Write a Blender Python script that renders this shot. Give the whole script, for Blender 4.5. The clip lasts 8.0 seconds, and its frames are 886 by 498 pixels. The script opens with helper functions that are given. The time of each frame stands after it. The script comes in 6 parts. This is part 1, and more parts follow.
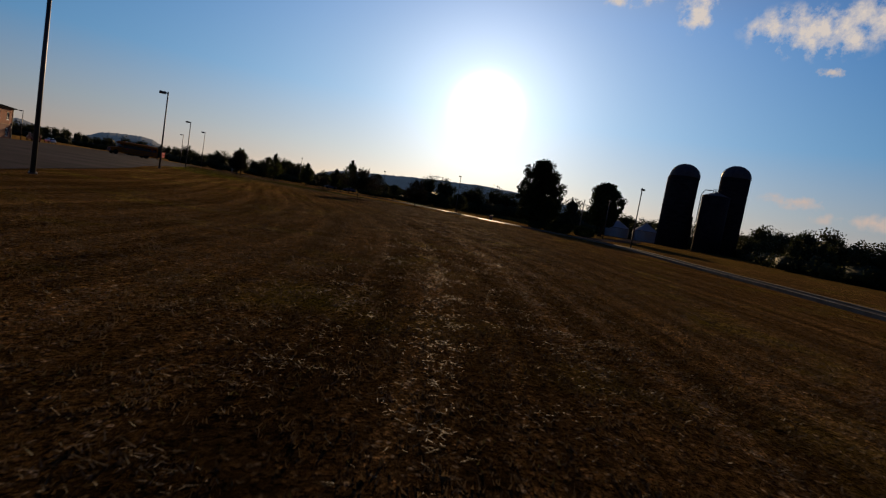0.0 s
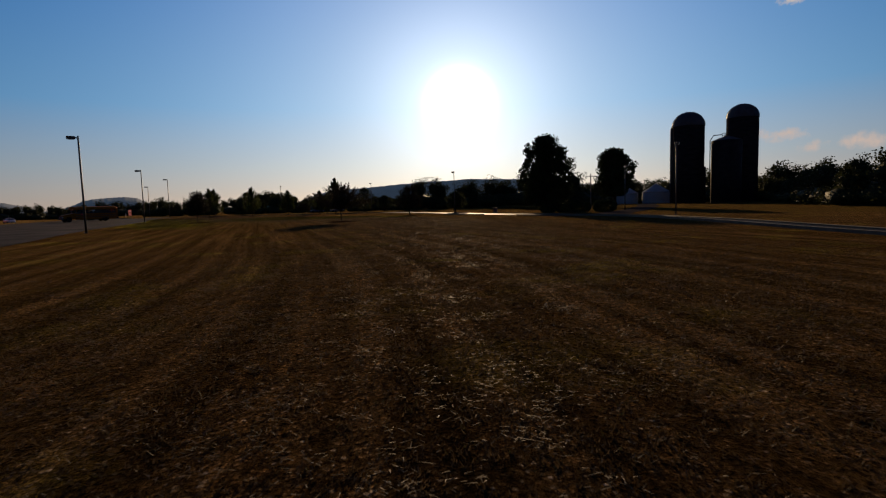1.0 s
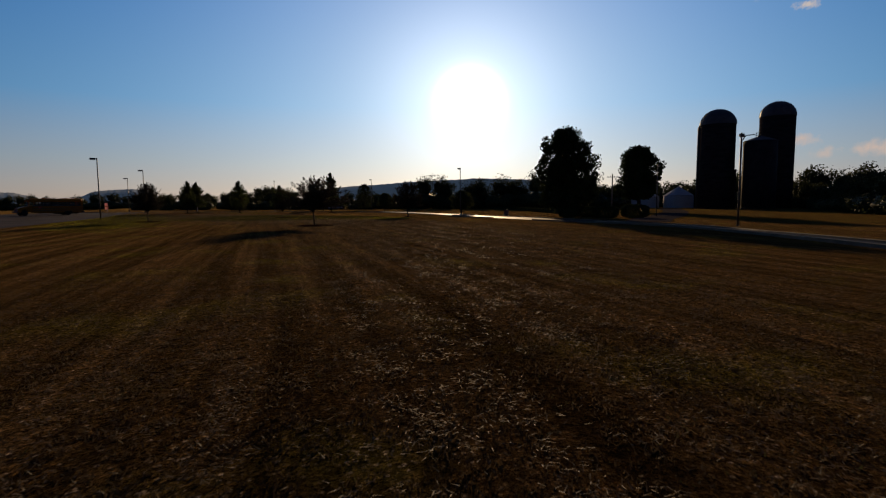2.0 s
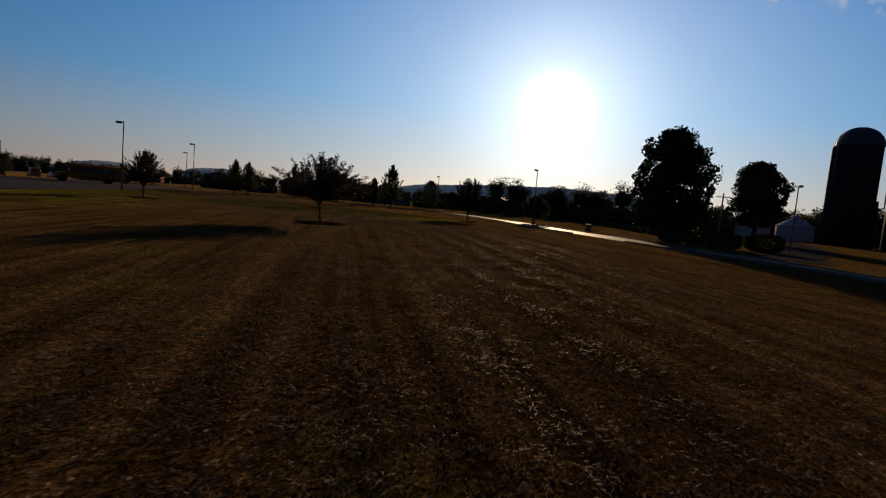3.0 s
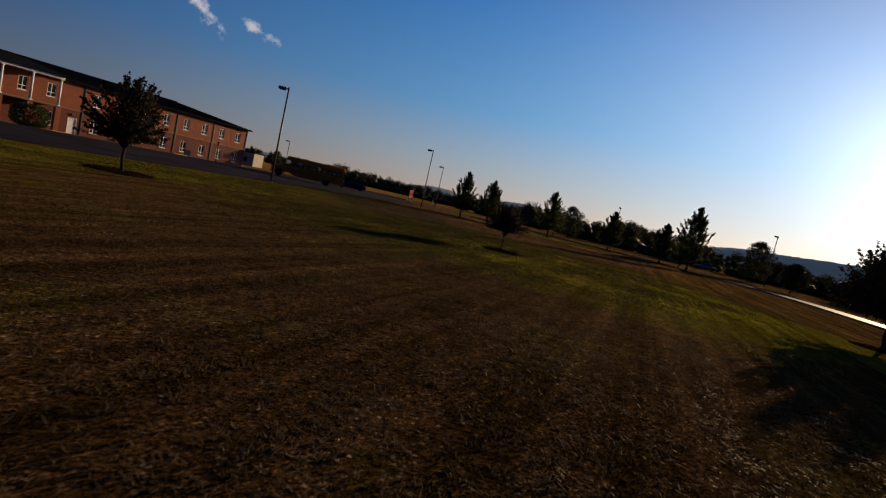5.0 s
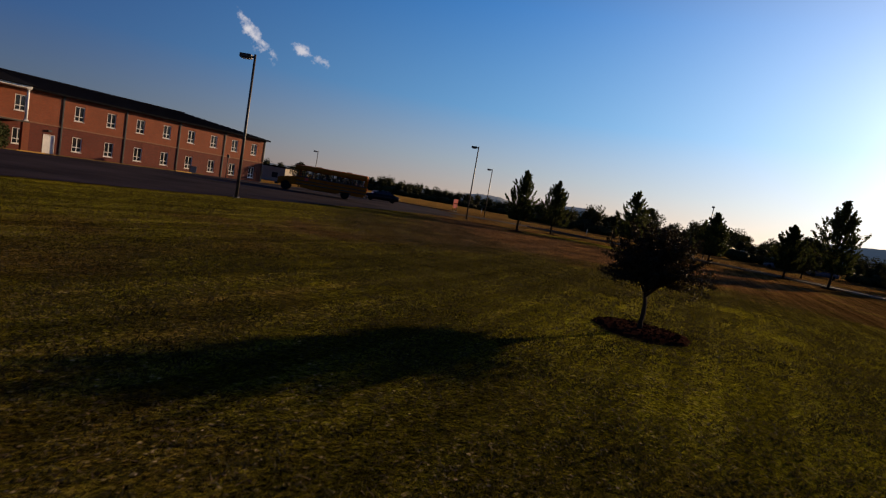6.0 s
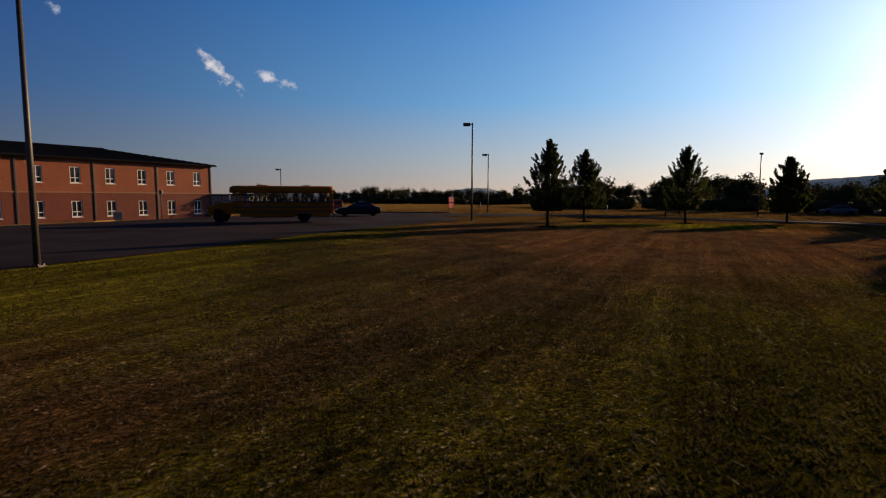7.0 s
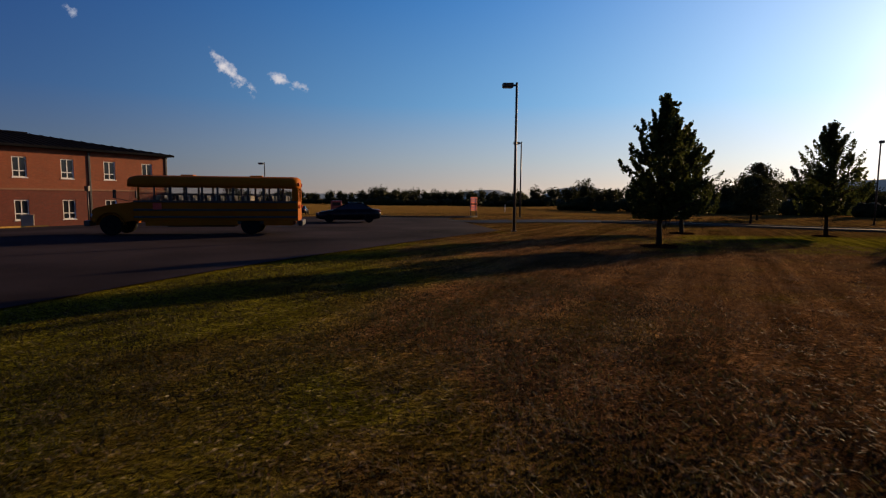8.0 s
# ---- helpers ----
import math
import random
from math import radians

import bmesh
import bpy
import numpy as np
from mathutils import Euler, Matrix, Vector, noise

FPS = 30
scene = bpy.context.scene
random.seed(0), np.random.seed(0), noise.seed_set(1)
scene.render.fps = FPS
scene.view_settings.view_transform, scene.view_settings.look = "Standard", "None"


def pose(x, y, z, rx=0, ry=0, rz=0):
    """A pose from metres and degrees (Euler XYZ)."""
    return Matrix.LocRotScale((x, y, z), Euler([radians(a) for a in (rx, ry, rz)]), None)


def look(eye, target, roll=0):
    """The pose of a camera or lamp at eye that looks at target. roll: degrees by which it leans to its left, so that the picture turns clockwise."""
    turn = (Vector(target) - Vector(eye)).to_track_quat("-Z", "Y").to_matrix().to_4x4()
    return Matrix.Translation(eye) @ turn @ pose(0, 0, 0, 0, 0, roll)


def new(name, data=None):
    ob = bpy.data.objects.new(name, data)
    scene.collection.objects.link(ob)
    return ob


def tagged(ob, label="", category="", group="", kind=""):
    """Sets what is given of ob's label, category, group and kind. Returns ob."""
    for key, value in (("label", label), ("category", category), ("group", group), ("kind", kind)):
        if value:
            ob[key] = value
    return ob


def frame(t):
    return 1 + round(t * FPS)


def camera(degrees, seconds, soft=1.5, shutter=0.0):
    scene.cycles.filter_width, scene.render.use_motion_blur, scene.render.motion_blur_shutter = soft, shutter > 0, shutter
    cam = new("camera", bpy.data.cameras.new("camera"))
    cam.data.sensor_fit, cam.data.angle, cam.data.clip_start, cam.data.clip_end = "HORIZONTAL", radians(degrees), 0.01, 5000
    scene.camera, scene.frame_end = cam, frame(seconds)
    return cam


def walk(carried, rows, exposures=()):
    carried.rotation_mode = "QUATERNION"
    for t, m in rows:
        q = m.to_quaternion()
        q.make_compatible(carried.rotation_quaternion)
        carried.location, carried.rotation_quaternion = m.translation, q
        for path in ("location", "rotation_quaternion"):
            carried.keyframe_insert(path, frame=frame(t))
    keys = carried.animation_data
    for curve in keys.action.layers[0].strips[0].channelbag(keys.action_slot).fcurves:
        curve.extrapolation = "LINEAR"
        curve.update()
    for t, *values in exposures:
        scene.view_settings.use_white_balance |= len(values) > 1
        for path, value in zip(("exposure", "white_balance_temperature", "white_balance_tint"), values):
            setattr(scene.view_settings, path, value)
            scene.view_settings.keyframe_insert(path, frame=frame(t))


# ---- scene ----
# ---------------------------------------------------------------- camera
cam = camera(80.0, 8.0, soft=1.2, shutter=0.035)
PATH = [
    (0, pose(-42.960, -81.687, 1.739, 84.975, 0, -45.260) @ pose(0, 0, 0, 0, 0, 9.587)),
    (0.5, pose(-39.333, -76.939, 1.926, 84.917, 0, -45.398) @ pose(0, 0, 0, 0, 0, 5.020)),
    (1, pose(-35.722, -72.956, 1.960, 84.955, 0, -45.177) @ pose(0, 0, 0, 0, 0, -1.625)),
    (2.5, pose(-22.532, -61.268, 2.219, 84.786, 0, -42.267) @ pose(0, 0, 0, 0, 0, 1.969)),
    (3, pose(-17.401, -56.489, 2.132, 84.837, 0, -36.774) @ pose(0, 0, 0, 0, 0, 4.931)),
    (3.5, pose(-11.474, -50.640, 2.113, 84.885, 0, -30.582) @ pose(0, 0, 0, 0, 0, 6.702)),
    (4, pose(-6.389, -44.149, 2.221, 84.684, 0, -22.724) @ pose(0, 0, 0, 0, 0, 9.144)),
    (4.2, pose(-4.555, -41.624, 2.277, 84.603, 0, -18.330) @ pose(0, 0, 0, 0, 0, 10.615)),
    (5.3, pose(0.307, -25.498, 2.154, 84.560, 0, -2.174) @ pose(0, 0, 0, 0, 0, 13.034)),
    (5.5, pose(0.541, -22.819, 2.203, 84.531, 0, -0.577) @ pose(0, 0, 0, 0, 0, 12.828)),
    (6, pose(0.775, -14.525, 2.281, 84.438, 0, 0.326) @ pose(0, 0, 0, 0, 0, 9.900)),
    (6.5, pose(0.868, -7.611, 2.275, 84.363, 0, 0.444) @ pose(0, 0, 0, 0, 0, 4.578)),
    (7, pose(-0.000, 0.000, 2.199, 84.427, 0, 0.017) @ pose(0, 0, 0, 0, 0, 0.177)),
    (7.5, pose(-0.388, 7.622, 2.044, 84.636, 0, 0.302) @ pose(0, 0, 0, 0, 0, -0.759)),
    (8, pose(-1.004, 15.006, 2.029, 84.615, 0, 1.067) @ pose(0, 0, 0, 0, 0, 0.404)),
]
walk(cam, PATH, [(0.0, -0.08, 6700, 13), (4.2, -0.10, 6600, 12), (5.5, 0.36, 6700, 15), (6.5, 0.48, 6900, 15), (8.0, 0.50, 7000, 15)])

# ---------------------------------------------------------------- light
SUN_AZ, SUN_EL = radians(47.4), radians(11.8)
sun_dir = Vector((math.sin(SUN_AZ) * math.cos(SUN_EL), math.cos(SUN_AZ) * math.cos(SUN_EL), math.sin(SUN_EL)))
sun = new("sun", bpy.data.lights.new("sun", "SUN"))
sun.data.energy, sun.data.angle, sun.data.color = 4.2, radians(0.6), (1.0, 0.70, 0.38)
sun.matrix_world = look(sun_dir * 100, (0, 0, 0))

world = bpy.data.worlds.new("sky")
scene.world = world
world.use_nodes = True
wn, wl = world.node_tree.nodes, world.node_tree.links
wn.clear()


def wnode(kind):
    return wn.new(kind)


def wmath(op, a, b=None, clamp=False):
    n = wnode("ShaderNodeMath")
    n.operation, n.use_clamp = op, clamp
    for i, v in enumerate((a, b)):
        if v is None:
            continue
        if isinstance(v, (int, float)):
            n.inputs[i].default_value = v
        else:
            wl.new(v, n.inputs[i])
    return n.outputs[0]


def wdot(vec, axis):
    n = wnode("ShaderNodeVectorMath")
    n.operation = "DOT_PRODUCT"
    wl.new(vec, n.inputs[0])
    n.inputs[1].default_value = axis
    return n.outputs["Value"]


sky = wnode("ShaderNodeTexSky")
sky.sky_type, sky.sun_disc, sky.sun_elevation, sky.sun_rotation = "NISHITA", False, SUN_EL, SUN_AZ
sky.altitude, sky.air_density, sky.dust_density, sky.ozone_density = 200.0, 1.0, 0.45, 1.6
coord = wnode("ShaderNodeTexCoord").outputs["Generated"]
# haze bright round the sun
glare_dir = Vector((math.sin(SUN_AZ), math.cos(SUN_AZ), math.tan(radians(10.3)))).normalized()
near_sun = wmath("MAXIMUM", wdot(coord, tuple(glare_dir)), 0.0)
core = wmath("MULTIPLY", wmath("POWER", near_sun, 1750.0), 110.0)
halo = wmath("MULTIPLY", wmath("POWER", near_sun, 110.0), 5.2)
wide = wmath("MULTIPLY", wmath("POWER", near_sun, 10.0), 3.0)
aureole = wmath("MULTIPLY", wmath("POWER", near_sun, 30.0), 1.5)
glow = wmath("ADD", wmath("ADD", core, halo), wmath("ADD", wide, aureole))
blue = wnode("ShaderNodeHueSaturation")
blue.inputs["Hue"].default_value, blue.inputs["Saturation"].default_value = 0.515, 1.22
wl.new(sky.outputs[0], blue.inputs["Color"])
# clear evening sky: pinkish haze low down, deep blue above
up_sep = wnode("ShaderNodeSeparateXYZ")
wl.new(coord, up_sep.inputs[0])
ramp = wnode("ShaderNodeValToRGB")
for k, (pos, col) in enumerate([(0.0, (0.46, 0.36, 0.33)), (0.07, (0.30, 0.36, 0.43)), (0.17, (0.100, 0.306, 0.560)), (0.34, (0.030, 0.192, 0.490)), (0.50, (0.018, 0.062, 0.220)), (1.0, (0.003, 0.014, 0.060))]):
    stop = ramp.color_ramp.elements[k] if k < 2 else ramp.color_ramp.elements.new(pos)
    stop.position, stop.color = pos, (*col, 1)
wl.new(up_sep.outputs[2], ramp.inputs[0])
toward = wnode("ShaderNodeMapRange")
toward.inputs["From Min"].default_value, toward.inputs["From Max"].default_value = 0.0, 0.95
wl.new(wdot(coord, tuple(sun_dir)), toward.inputs["Value"])
depth = wnode("ShaderNodeMix")
depth.data_type = "RGBA"
depth.inputs[6].default_value, depth.inputs[7].default_value = (0.125, 0.182, 0.305, 1), (1.08, 1.10, 1.10, 1)
wl.new(wmath("POWER", toward.outputs[0], 1.5), depth.inputs[0])
haze = wnode("ShaderNodeVectorMath")
haze.operation = "MULTIPLY"
wl.new(ramp.outputs[0], haze.inputs[0])
wl.new(depth.outputs[2], haze.inputs[1])
haze_scaled = wnode("ShaderNodeVectorMath")
haze_scaled.operation = "SCALE"
haze_scaled.inputs["Scale"].default_value = 1 / 0.085
wl.new(haze.outputs[0], haze_scaled.inputs[0])
blend = wnode("ShaderNodeMix")
blend.data_type = "RGBA"
blend.inputs[0].default_value = 0.88
wl.new(blue.outputs[0], blend.inputs[6])
wl.new(haze_scaled.outputs[0], blend.inputs[7])
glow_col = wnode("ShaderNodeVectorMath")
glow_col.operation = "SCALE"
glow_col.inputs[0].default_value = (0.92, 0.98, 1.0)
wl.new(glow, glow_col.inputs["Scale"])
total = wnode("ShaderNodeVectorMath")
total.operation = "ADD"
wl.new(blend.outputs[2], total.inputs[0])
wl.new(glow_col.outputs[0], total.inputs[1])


def sky_way(azimuth, elevation):
    a, e = radians(azimuth), radians(elevation)
    return Vector((math.sin(a) * math.cos(e), math.cos(a) * math.cos(e), math.sin(e)))


def cloud(previous, azimuth, elevation, wide_deg, high_deg, tilt, bright, scale, thin=0.42):
    """One wisp: broken noise inside a soft ellipse of sky."""
    w = sky_way(azimuth, elevation)
    right = w.cross(Vector((0, 0, 1))).normalized()
    up = right.cross(w)
    r = radians(tilt)
    a, b = right * math.cos(r) + up * math.sin(r), up * math.cos(r) - right * math.sin(r)
    x = wmath("DIVIDE", wdot(coord, tuple(a)), radians(wide_deg))
    y = wmath("DIVIDE", wdot(coord, tuple(b)), radians(high_deg))
    d = wmath("SQRT", wmath("ADD", wmath("MULTIPLY", x, x), wmath("MULTIPLY", y, y)))
    front = wmath("GREATER_THAN", wdot(coord, tuple(w)), 0.5)
    n = wnode("ShaderNodeTexNoise")
    n.inputs["Scale"].default_value, n.inputs["Detail"].default_value, n.inputs["Roughness"].default_value = scale, 9.0, 0.62
    wl.new(coord, n.inputs["Vector"])
    puff = wmath("SUBTRACT", wmath("ADD", n.outputs["Fac"], wmath("MULTIPLY", wmath("SUBTRACT", 1.0, d), 0.22)), thin + 0.12)
    dens = wmath("MULTIPLY", wmath("MULTIPLY", puff, 4.5, True), wmath("MULTIPLY", wmath("SUBTRACT", 1.2, d), 2.5, True))
    dens = wmath("MULTIPLY", wmath("MULTIPLY", dens, front), 0.9, True)
    mix = wnode("ShaderNodeMix")
    mix.data_type = "RGBA"
    wl.new(dens, mix.inputs[0])
    wl.new(previous, mix.inputs[6])
    mix.inputs[7].default_value = (*bright, 1)
    return mix.outputs[2]


sky_out = total.outputs[0]
CLOUDS = [(76.0, 19.6, 5.0, 2.2, -4, (8.5, 7.6, 6.6), 30.0, 0.38), (66.4, 21.4, 2.0, 1.7, 60, (8.5, 7.6, 6.6), 34.0, 0.38),
          (60.0, 22.3, 3.0, 1.0, 4, (8.0, 7.2, 6.4), 34.0, 0.38), (81.5, 20.8, 3.4, 2.2, 0, (8.5, 7.6, 6.6), 28.0, 0.38),
          (78.2, 16.4, 1.5, 0.5, 5, (7.0, 6.2, 5.6), 50.0, 0.40), (77.7, 5.3, 2.8, 0.75, 2, (7.0, 5.6, 4.8), 26.0, 0.40),
          (83.2, 4.2, 4.5, 0.8, 2, (7.0, 5.6, 4.8), 22.0, 0.40), (-22.5, 12.0, 2.9, 0.85, -42, (6.0, 6.0, 6.3), 40.0, 0.40),
          (-17.2, 11.65, 3.1, 0.62, -14, (5.4, 5.5, 6.0), 44.0, 0.42), (-35.2, 15.5, 0.8, 0.7, -40, (4.0, 4.6, 5.6), 50.0, 0.44)]
for c in CLOUDS:
    sky_out = cloud(sky_out, *c)
back = wnode("ShaderNodeBackground")
back.inputs["Strength"].default_value = 0.085
wl.new(sky_out, back.inputs["Color"])
wl.new(back.outputs[0], wnode("ShaderNodeOutputWorld").inputs["Surface"])


# ---------------------------------------------------------------- materials
def material(name, dark, light, scale=4.0, rough=0.8, bump=0.2, metal=0.0, fine=40.0, distance=0.02, vary=0.0, spec=0.5,
             stretch=(1, 1, 1)):
    """Two scales of noise between two colours, with a fine relief."""
    m = bpy.data.materials.new(name)
    m.use_nodes = True
    n, l = m.node_tree.nodes, m.node_tree.links
    p = n["Principled BSDF"]
    tc = n.new("ShaderNodeTexCoord")
    mp = n.new("ShaderNodeMapping")
    mp.inputs["Scale"].default_value = stretch
    l.new(tc.outputs["Object"], mp.inputs["Vector"])
    a = n.new("ShaderNodeTexNoise")
    a.inputs["Scale"].default_value, a.inputs["Detail"].default_value = scale, 5.0
    b = n.new("ShaderNodeTexNoise")
    b.inputs["Scale"].default_value, b.inputs["Detail"].default_value = fine, 4.0
    for t in (a, b):
        l.new(mp.outputs[0], t.inputs["Vector"])
    s = n.new("ShaderNodeMath")
    s.operation = "MULTIPLY_ADD"
    l.new(b.outputs["Fac"], s.inputs[0])
    s.inputs[1].default_value = 0.5
    l.new(a.outputs["Fac"], s.inputs[2])
    r = n.new("ShaderNodeValToRGB")
    r.color_ramp.elements[0].position, r.color_ramp.elements[1].position = 0.5, 1.0
    r.color_ramp.elements[0].color, r.color_ramp.elements[1].color = (*dark, 1), (*light, 1)
    l.new(s.outputs[0], r.inputs[0])
    out = r.outputs[0]
    if vary:
        info = n.new("ShaderNodeObjectInfo")
        geo = n.new("ShaderNodeNewGeometry")
        add = n.new("ShaderNodeMath")
        add.operation = "ADD"
        l.new(info.outputs["Random"], add.inputs[0])
        l.new(geo.outputs["Random Per Island"], add.inputs[1])
        rng = n.new("ShaderNodeMapRange")
        rng.inputs["From Max"].default_value = 2.0
        rng.inputs["To Min"].default_value, rng.inputs["To Max"].default_value = 1 - vary, 1 + vary
        l.new(add.outputs[0], rng.inputs["Value"])
        hs = n.new("ShaderNodeHueSaturation")
        l.new(rng.outputs[0], hs.inputs["Value"])
        l.new(out, hs.inputs["Color"])
        out = hs.outputs[0]
    l.new(out, p.inputs["Base Color"])
    p.inputs["Roughness"].default_value, p.inputs["Metallic"].default_value = rough, metal
    p.inputs["Specular IOR Level"].default_value = spec
    if bump:
        bm_ = n.new("ShaderNodeBump")
        bm_.inputs["Strength"].default_value, bm_.inputs["Distance"].default_value = bump, distance
        l.new(s.outputs[0], bm_.inputs["Height"])
        l.new(bm_.outputs[0], p.inputs["Normal"])
    return m


def leaf_material(name, dark, light, through_light=0.25):
    m = material(name, dark, light, scale=1.2, rough=0.7, bump=0.0, fine=9.0, vary=0.35, spec=0.10)
    n, l = m.node_tree.nodes, m.node_tree.links
    p, o = n["Principled BSDF"], n["Material Output"]
    tr = n.new("ShaderNodeBsdfTranslucent")
    l.new(p.inputs["Base Color"].links[0].from_socket, tr.inputs["Color"])
    mx = n.new("ShaderNodeMixShader")
    mx.inputs[0].default_value = through_light
    l.new(p.outputs[0], mx.inputs[1])
    l.new(tr.outputs[0], mx.inputs[2])
    l.new(mx.outputs[0], o.inputs["Surface"])
    return m


M_BARK = material("bark", (0.016, 0.012, 0.009), (0.055, 0.041, 0.031), 5, 0.9, 0.7, fine=30, spec=0.05, stretch=(1, 1, 0.25))
M_LEAF_CRAB = leaf_material("crabapple_leaves", (0.016, 0.015, 0.008), (0.050, 0.036, 0.018), 0.14)
M_LEAF_MAPLE = leaf_material("maple_leaves", (0.022, 0.030, 0.008), (0.080, 0.096, 0.024), 0.38)
M_LEAF_BIG = leaf_material("oak_leaves", (0.012, 0.018, 0.006), (0.045, 0.058, 0.016), 0.12)
M_LEAF_WOOD = leaf_material("woodland_leaves", (0.016, 0.021, 0.008), (0.060, 0.066, 0.024), 0.20)
M_ASPHALT = material("asphalt", (0.008, 0.0062, 0.0085), (0.046, 0.036, 0.042), 0.20, 0.95, 0.5, fine=55, distance=0.01, spec=0.02)
M_DRIVE = material("worn_drive", (0.014, 0.012, 0.011), (0.034, 0.029, 0.026), 0.5, 0.6, 0.5, fine=60, distance=0.006, spec=0.010)
M_KERB = material("kerb_concrete", (0.07, 0.060, 0.048), (0.15, 0.13, 0.105), 2.0, 0.9, 0.3, fine=40, spec=0.1)
M_GRAVEL = material("lane_gravel", (0.030, 0.026, 0.025), (0.066, 0.057, 0.053), 0.8, 0.95, 0.5, fine=30, distance=0.02, spec=0.0)
M_VERGE = material("dry_verge", (0.10, 0.062, 0.024), (0.22, 0.145, 0.060), 1.5, 0.95, 0.6, fine=25, distance=0.03, spec=0.0)
M_YELLOW_KERB = material("yellow_kerb_paint", (0.40, 0.22, 0.03), (0.62, 0.36, 0.06), 4.0, 0.7, 0.3)
M_MULCH = material("mulch", (0.010, 0.005, 0.0035), (0.040, 0.017, 0.012), 6.0, 1.0, 1.0, fine=30, distance=0.05, spec=0.0)
M_POLE = material("bronze_pole_paint", (0.036, 0.029, 0.023), (0.075, 0.062, 0.050), 3.0, 0.5, 0.1, metal=0.1)
M_LENS = material("lamp_lens", (0.30, 0.30, 0.28), (0.45, 0.45, 0.42), 5.0, 0.2, 0.0)
# silo concrete and steel near black: shade of the side away from the sun
M_CONCRETE = material("shaded_silo_concrete", (0.014, 0.012, 0.013), (0.034, 0.030, 0.030), 0.5, 0.95, 0.4, fine=8, spec=0.0, stretch=(1, 1, 3))
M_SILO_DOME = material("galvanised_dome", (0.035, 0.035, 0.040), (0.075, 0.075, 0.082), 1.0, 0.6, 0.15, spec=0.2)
M_SILO_STEEL = material("shaded_rusty_steel", (0.012, 0.010, 0.012), (0.030, 0.025, 0.026), 0.8, 0.8, 0.25, spec=0.1)
M_BIN = material("galvanised_bin", (0.30, 0.295, 0.285), (0.48, 0.465, 0.45), 1.5, 0.8, 0.3, spec=0.05, stretch=(1, 1, 6))
M_WHITE = material("white_paint", (0.66, 0.65, 0.62), (0.82, 0.81, 0.78), 3.0, 0.55, 0.08)
M_BEIGE = material("beige_cladding", (0.20, 0.175, 0.15), (0.28, 0.25, 0.215), 0.6, 0.8, 0.15)
M_ROOF = material("dark_metal_roof", (0.006, 0.006, 0.007), (0.014, 0.014, 0.016), 0.8, 0.9, 0.1, spec=0.015)
M_PIPE = material("dark_downpipe", (0.022, 0.018, 0.016), (0.05, 0.042, 0.038), 3.0, 0.5, 0.1)
M_BUS = material("bus_yellow_paint", (0.26, 0.070, 0.003), (0.37, 0.102, 0.005), 1.2, 0.6, 0.05, spec=0.06)
M_BLACK = material("black_trim", (0.010, 0.010, 0.010), (0.028, 0.027, 0.026), 5.0, 0.5, 0.1)
M_RUBBER = material("tyre_rubber", (0.006, 0.006, 0.006), (0.018, 0.017, 0.016), 8.0, 0.95, 0.5, spec=0.05)
M_RIM = material("wheel_rim", (0.014, 0.013, 0.012), (0.040, 0.038, 0.036), 6.0, 0.7, 0.1, spec=0.08)
M_SEAT = material("seat_vinyl", (0.025, 0.03, 0.04), (0.05, 0.055, 0.07), 4.0, 0.6, 0.1)
M_CAR = material("black_car_paint", (0.006, 0.006, 0.008), (0.014, 0.014, 0.017), 2.0, 0.25, 0.0, spec=0.2)
M_RED = material("red_lamp", (0.45, 0.02, 0.015), (0.60, 0.04, 0.03), 6.0, 0.3, 0.0)
M_ORANGE = leaf_material("faded_salmon_sign", (0.66, 0.36, 0.28), (0.80, 0.48, 0.38), 0.7)
M_WOOD = material("grey_post_wood", (0.09, 0.075, 0.06), (0.19, 0.16, 0.13), 3.0, 0.85, 0.4, stretch=(1, 1, 0.2))
M_BRICK_BOX = material("brown_box", (0.075, 0.040, 0.032), (0.14, 0.078, 0.062), 5.0, 0.8, 0.2)
M_STEEL = material("bare_steel", (0.30, 0.30, 0.31), (0.48, 0.48, 0.48), 4.0, 0.35, 0.05, metal=0.8)


def glass_material(name, tint=(0.02, 0.024, 0.028), alpha=1.0):
    m = bpy.data.materials.new(name)
    m.use_nodes = True
    p = m.node_tree.nodes["Principled BSDF"]
    p.inputs["Base Color"].default_value = (*tint, 1)
    p.inputs["Roughness"].default_value = 0.06
    p.inputs["Specular IOR Level"].default_value = 0.6
    p.inputs["Alpha"].default_value = alpha
    return m


M_GLASS = glass_material("dark_window_glass")
M_BUS_GLASS = glass_material("bus_window_glass", (0.05, 0.055, 0.06), 0.12)


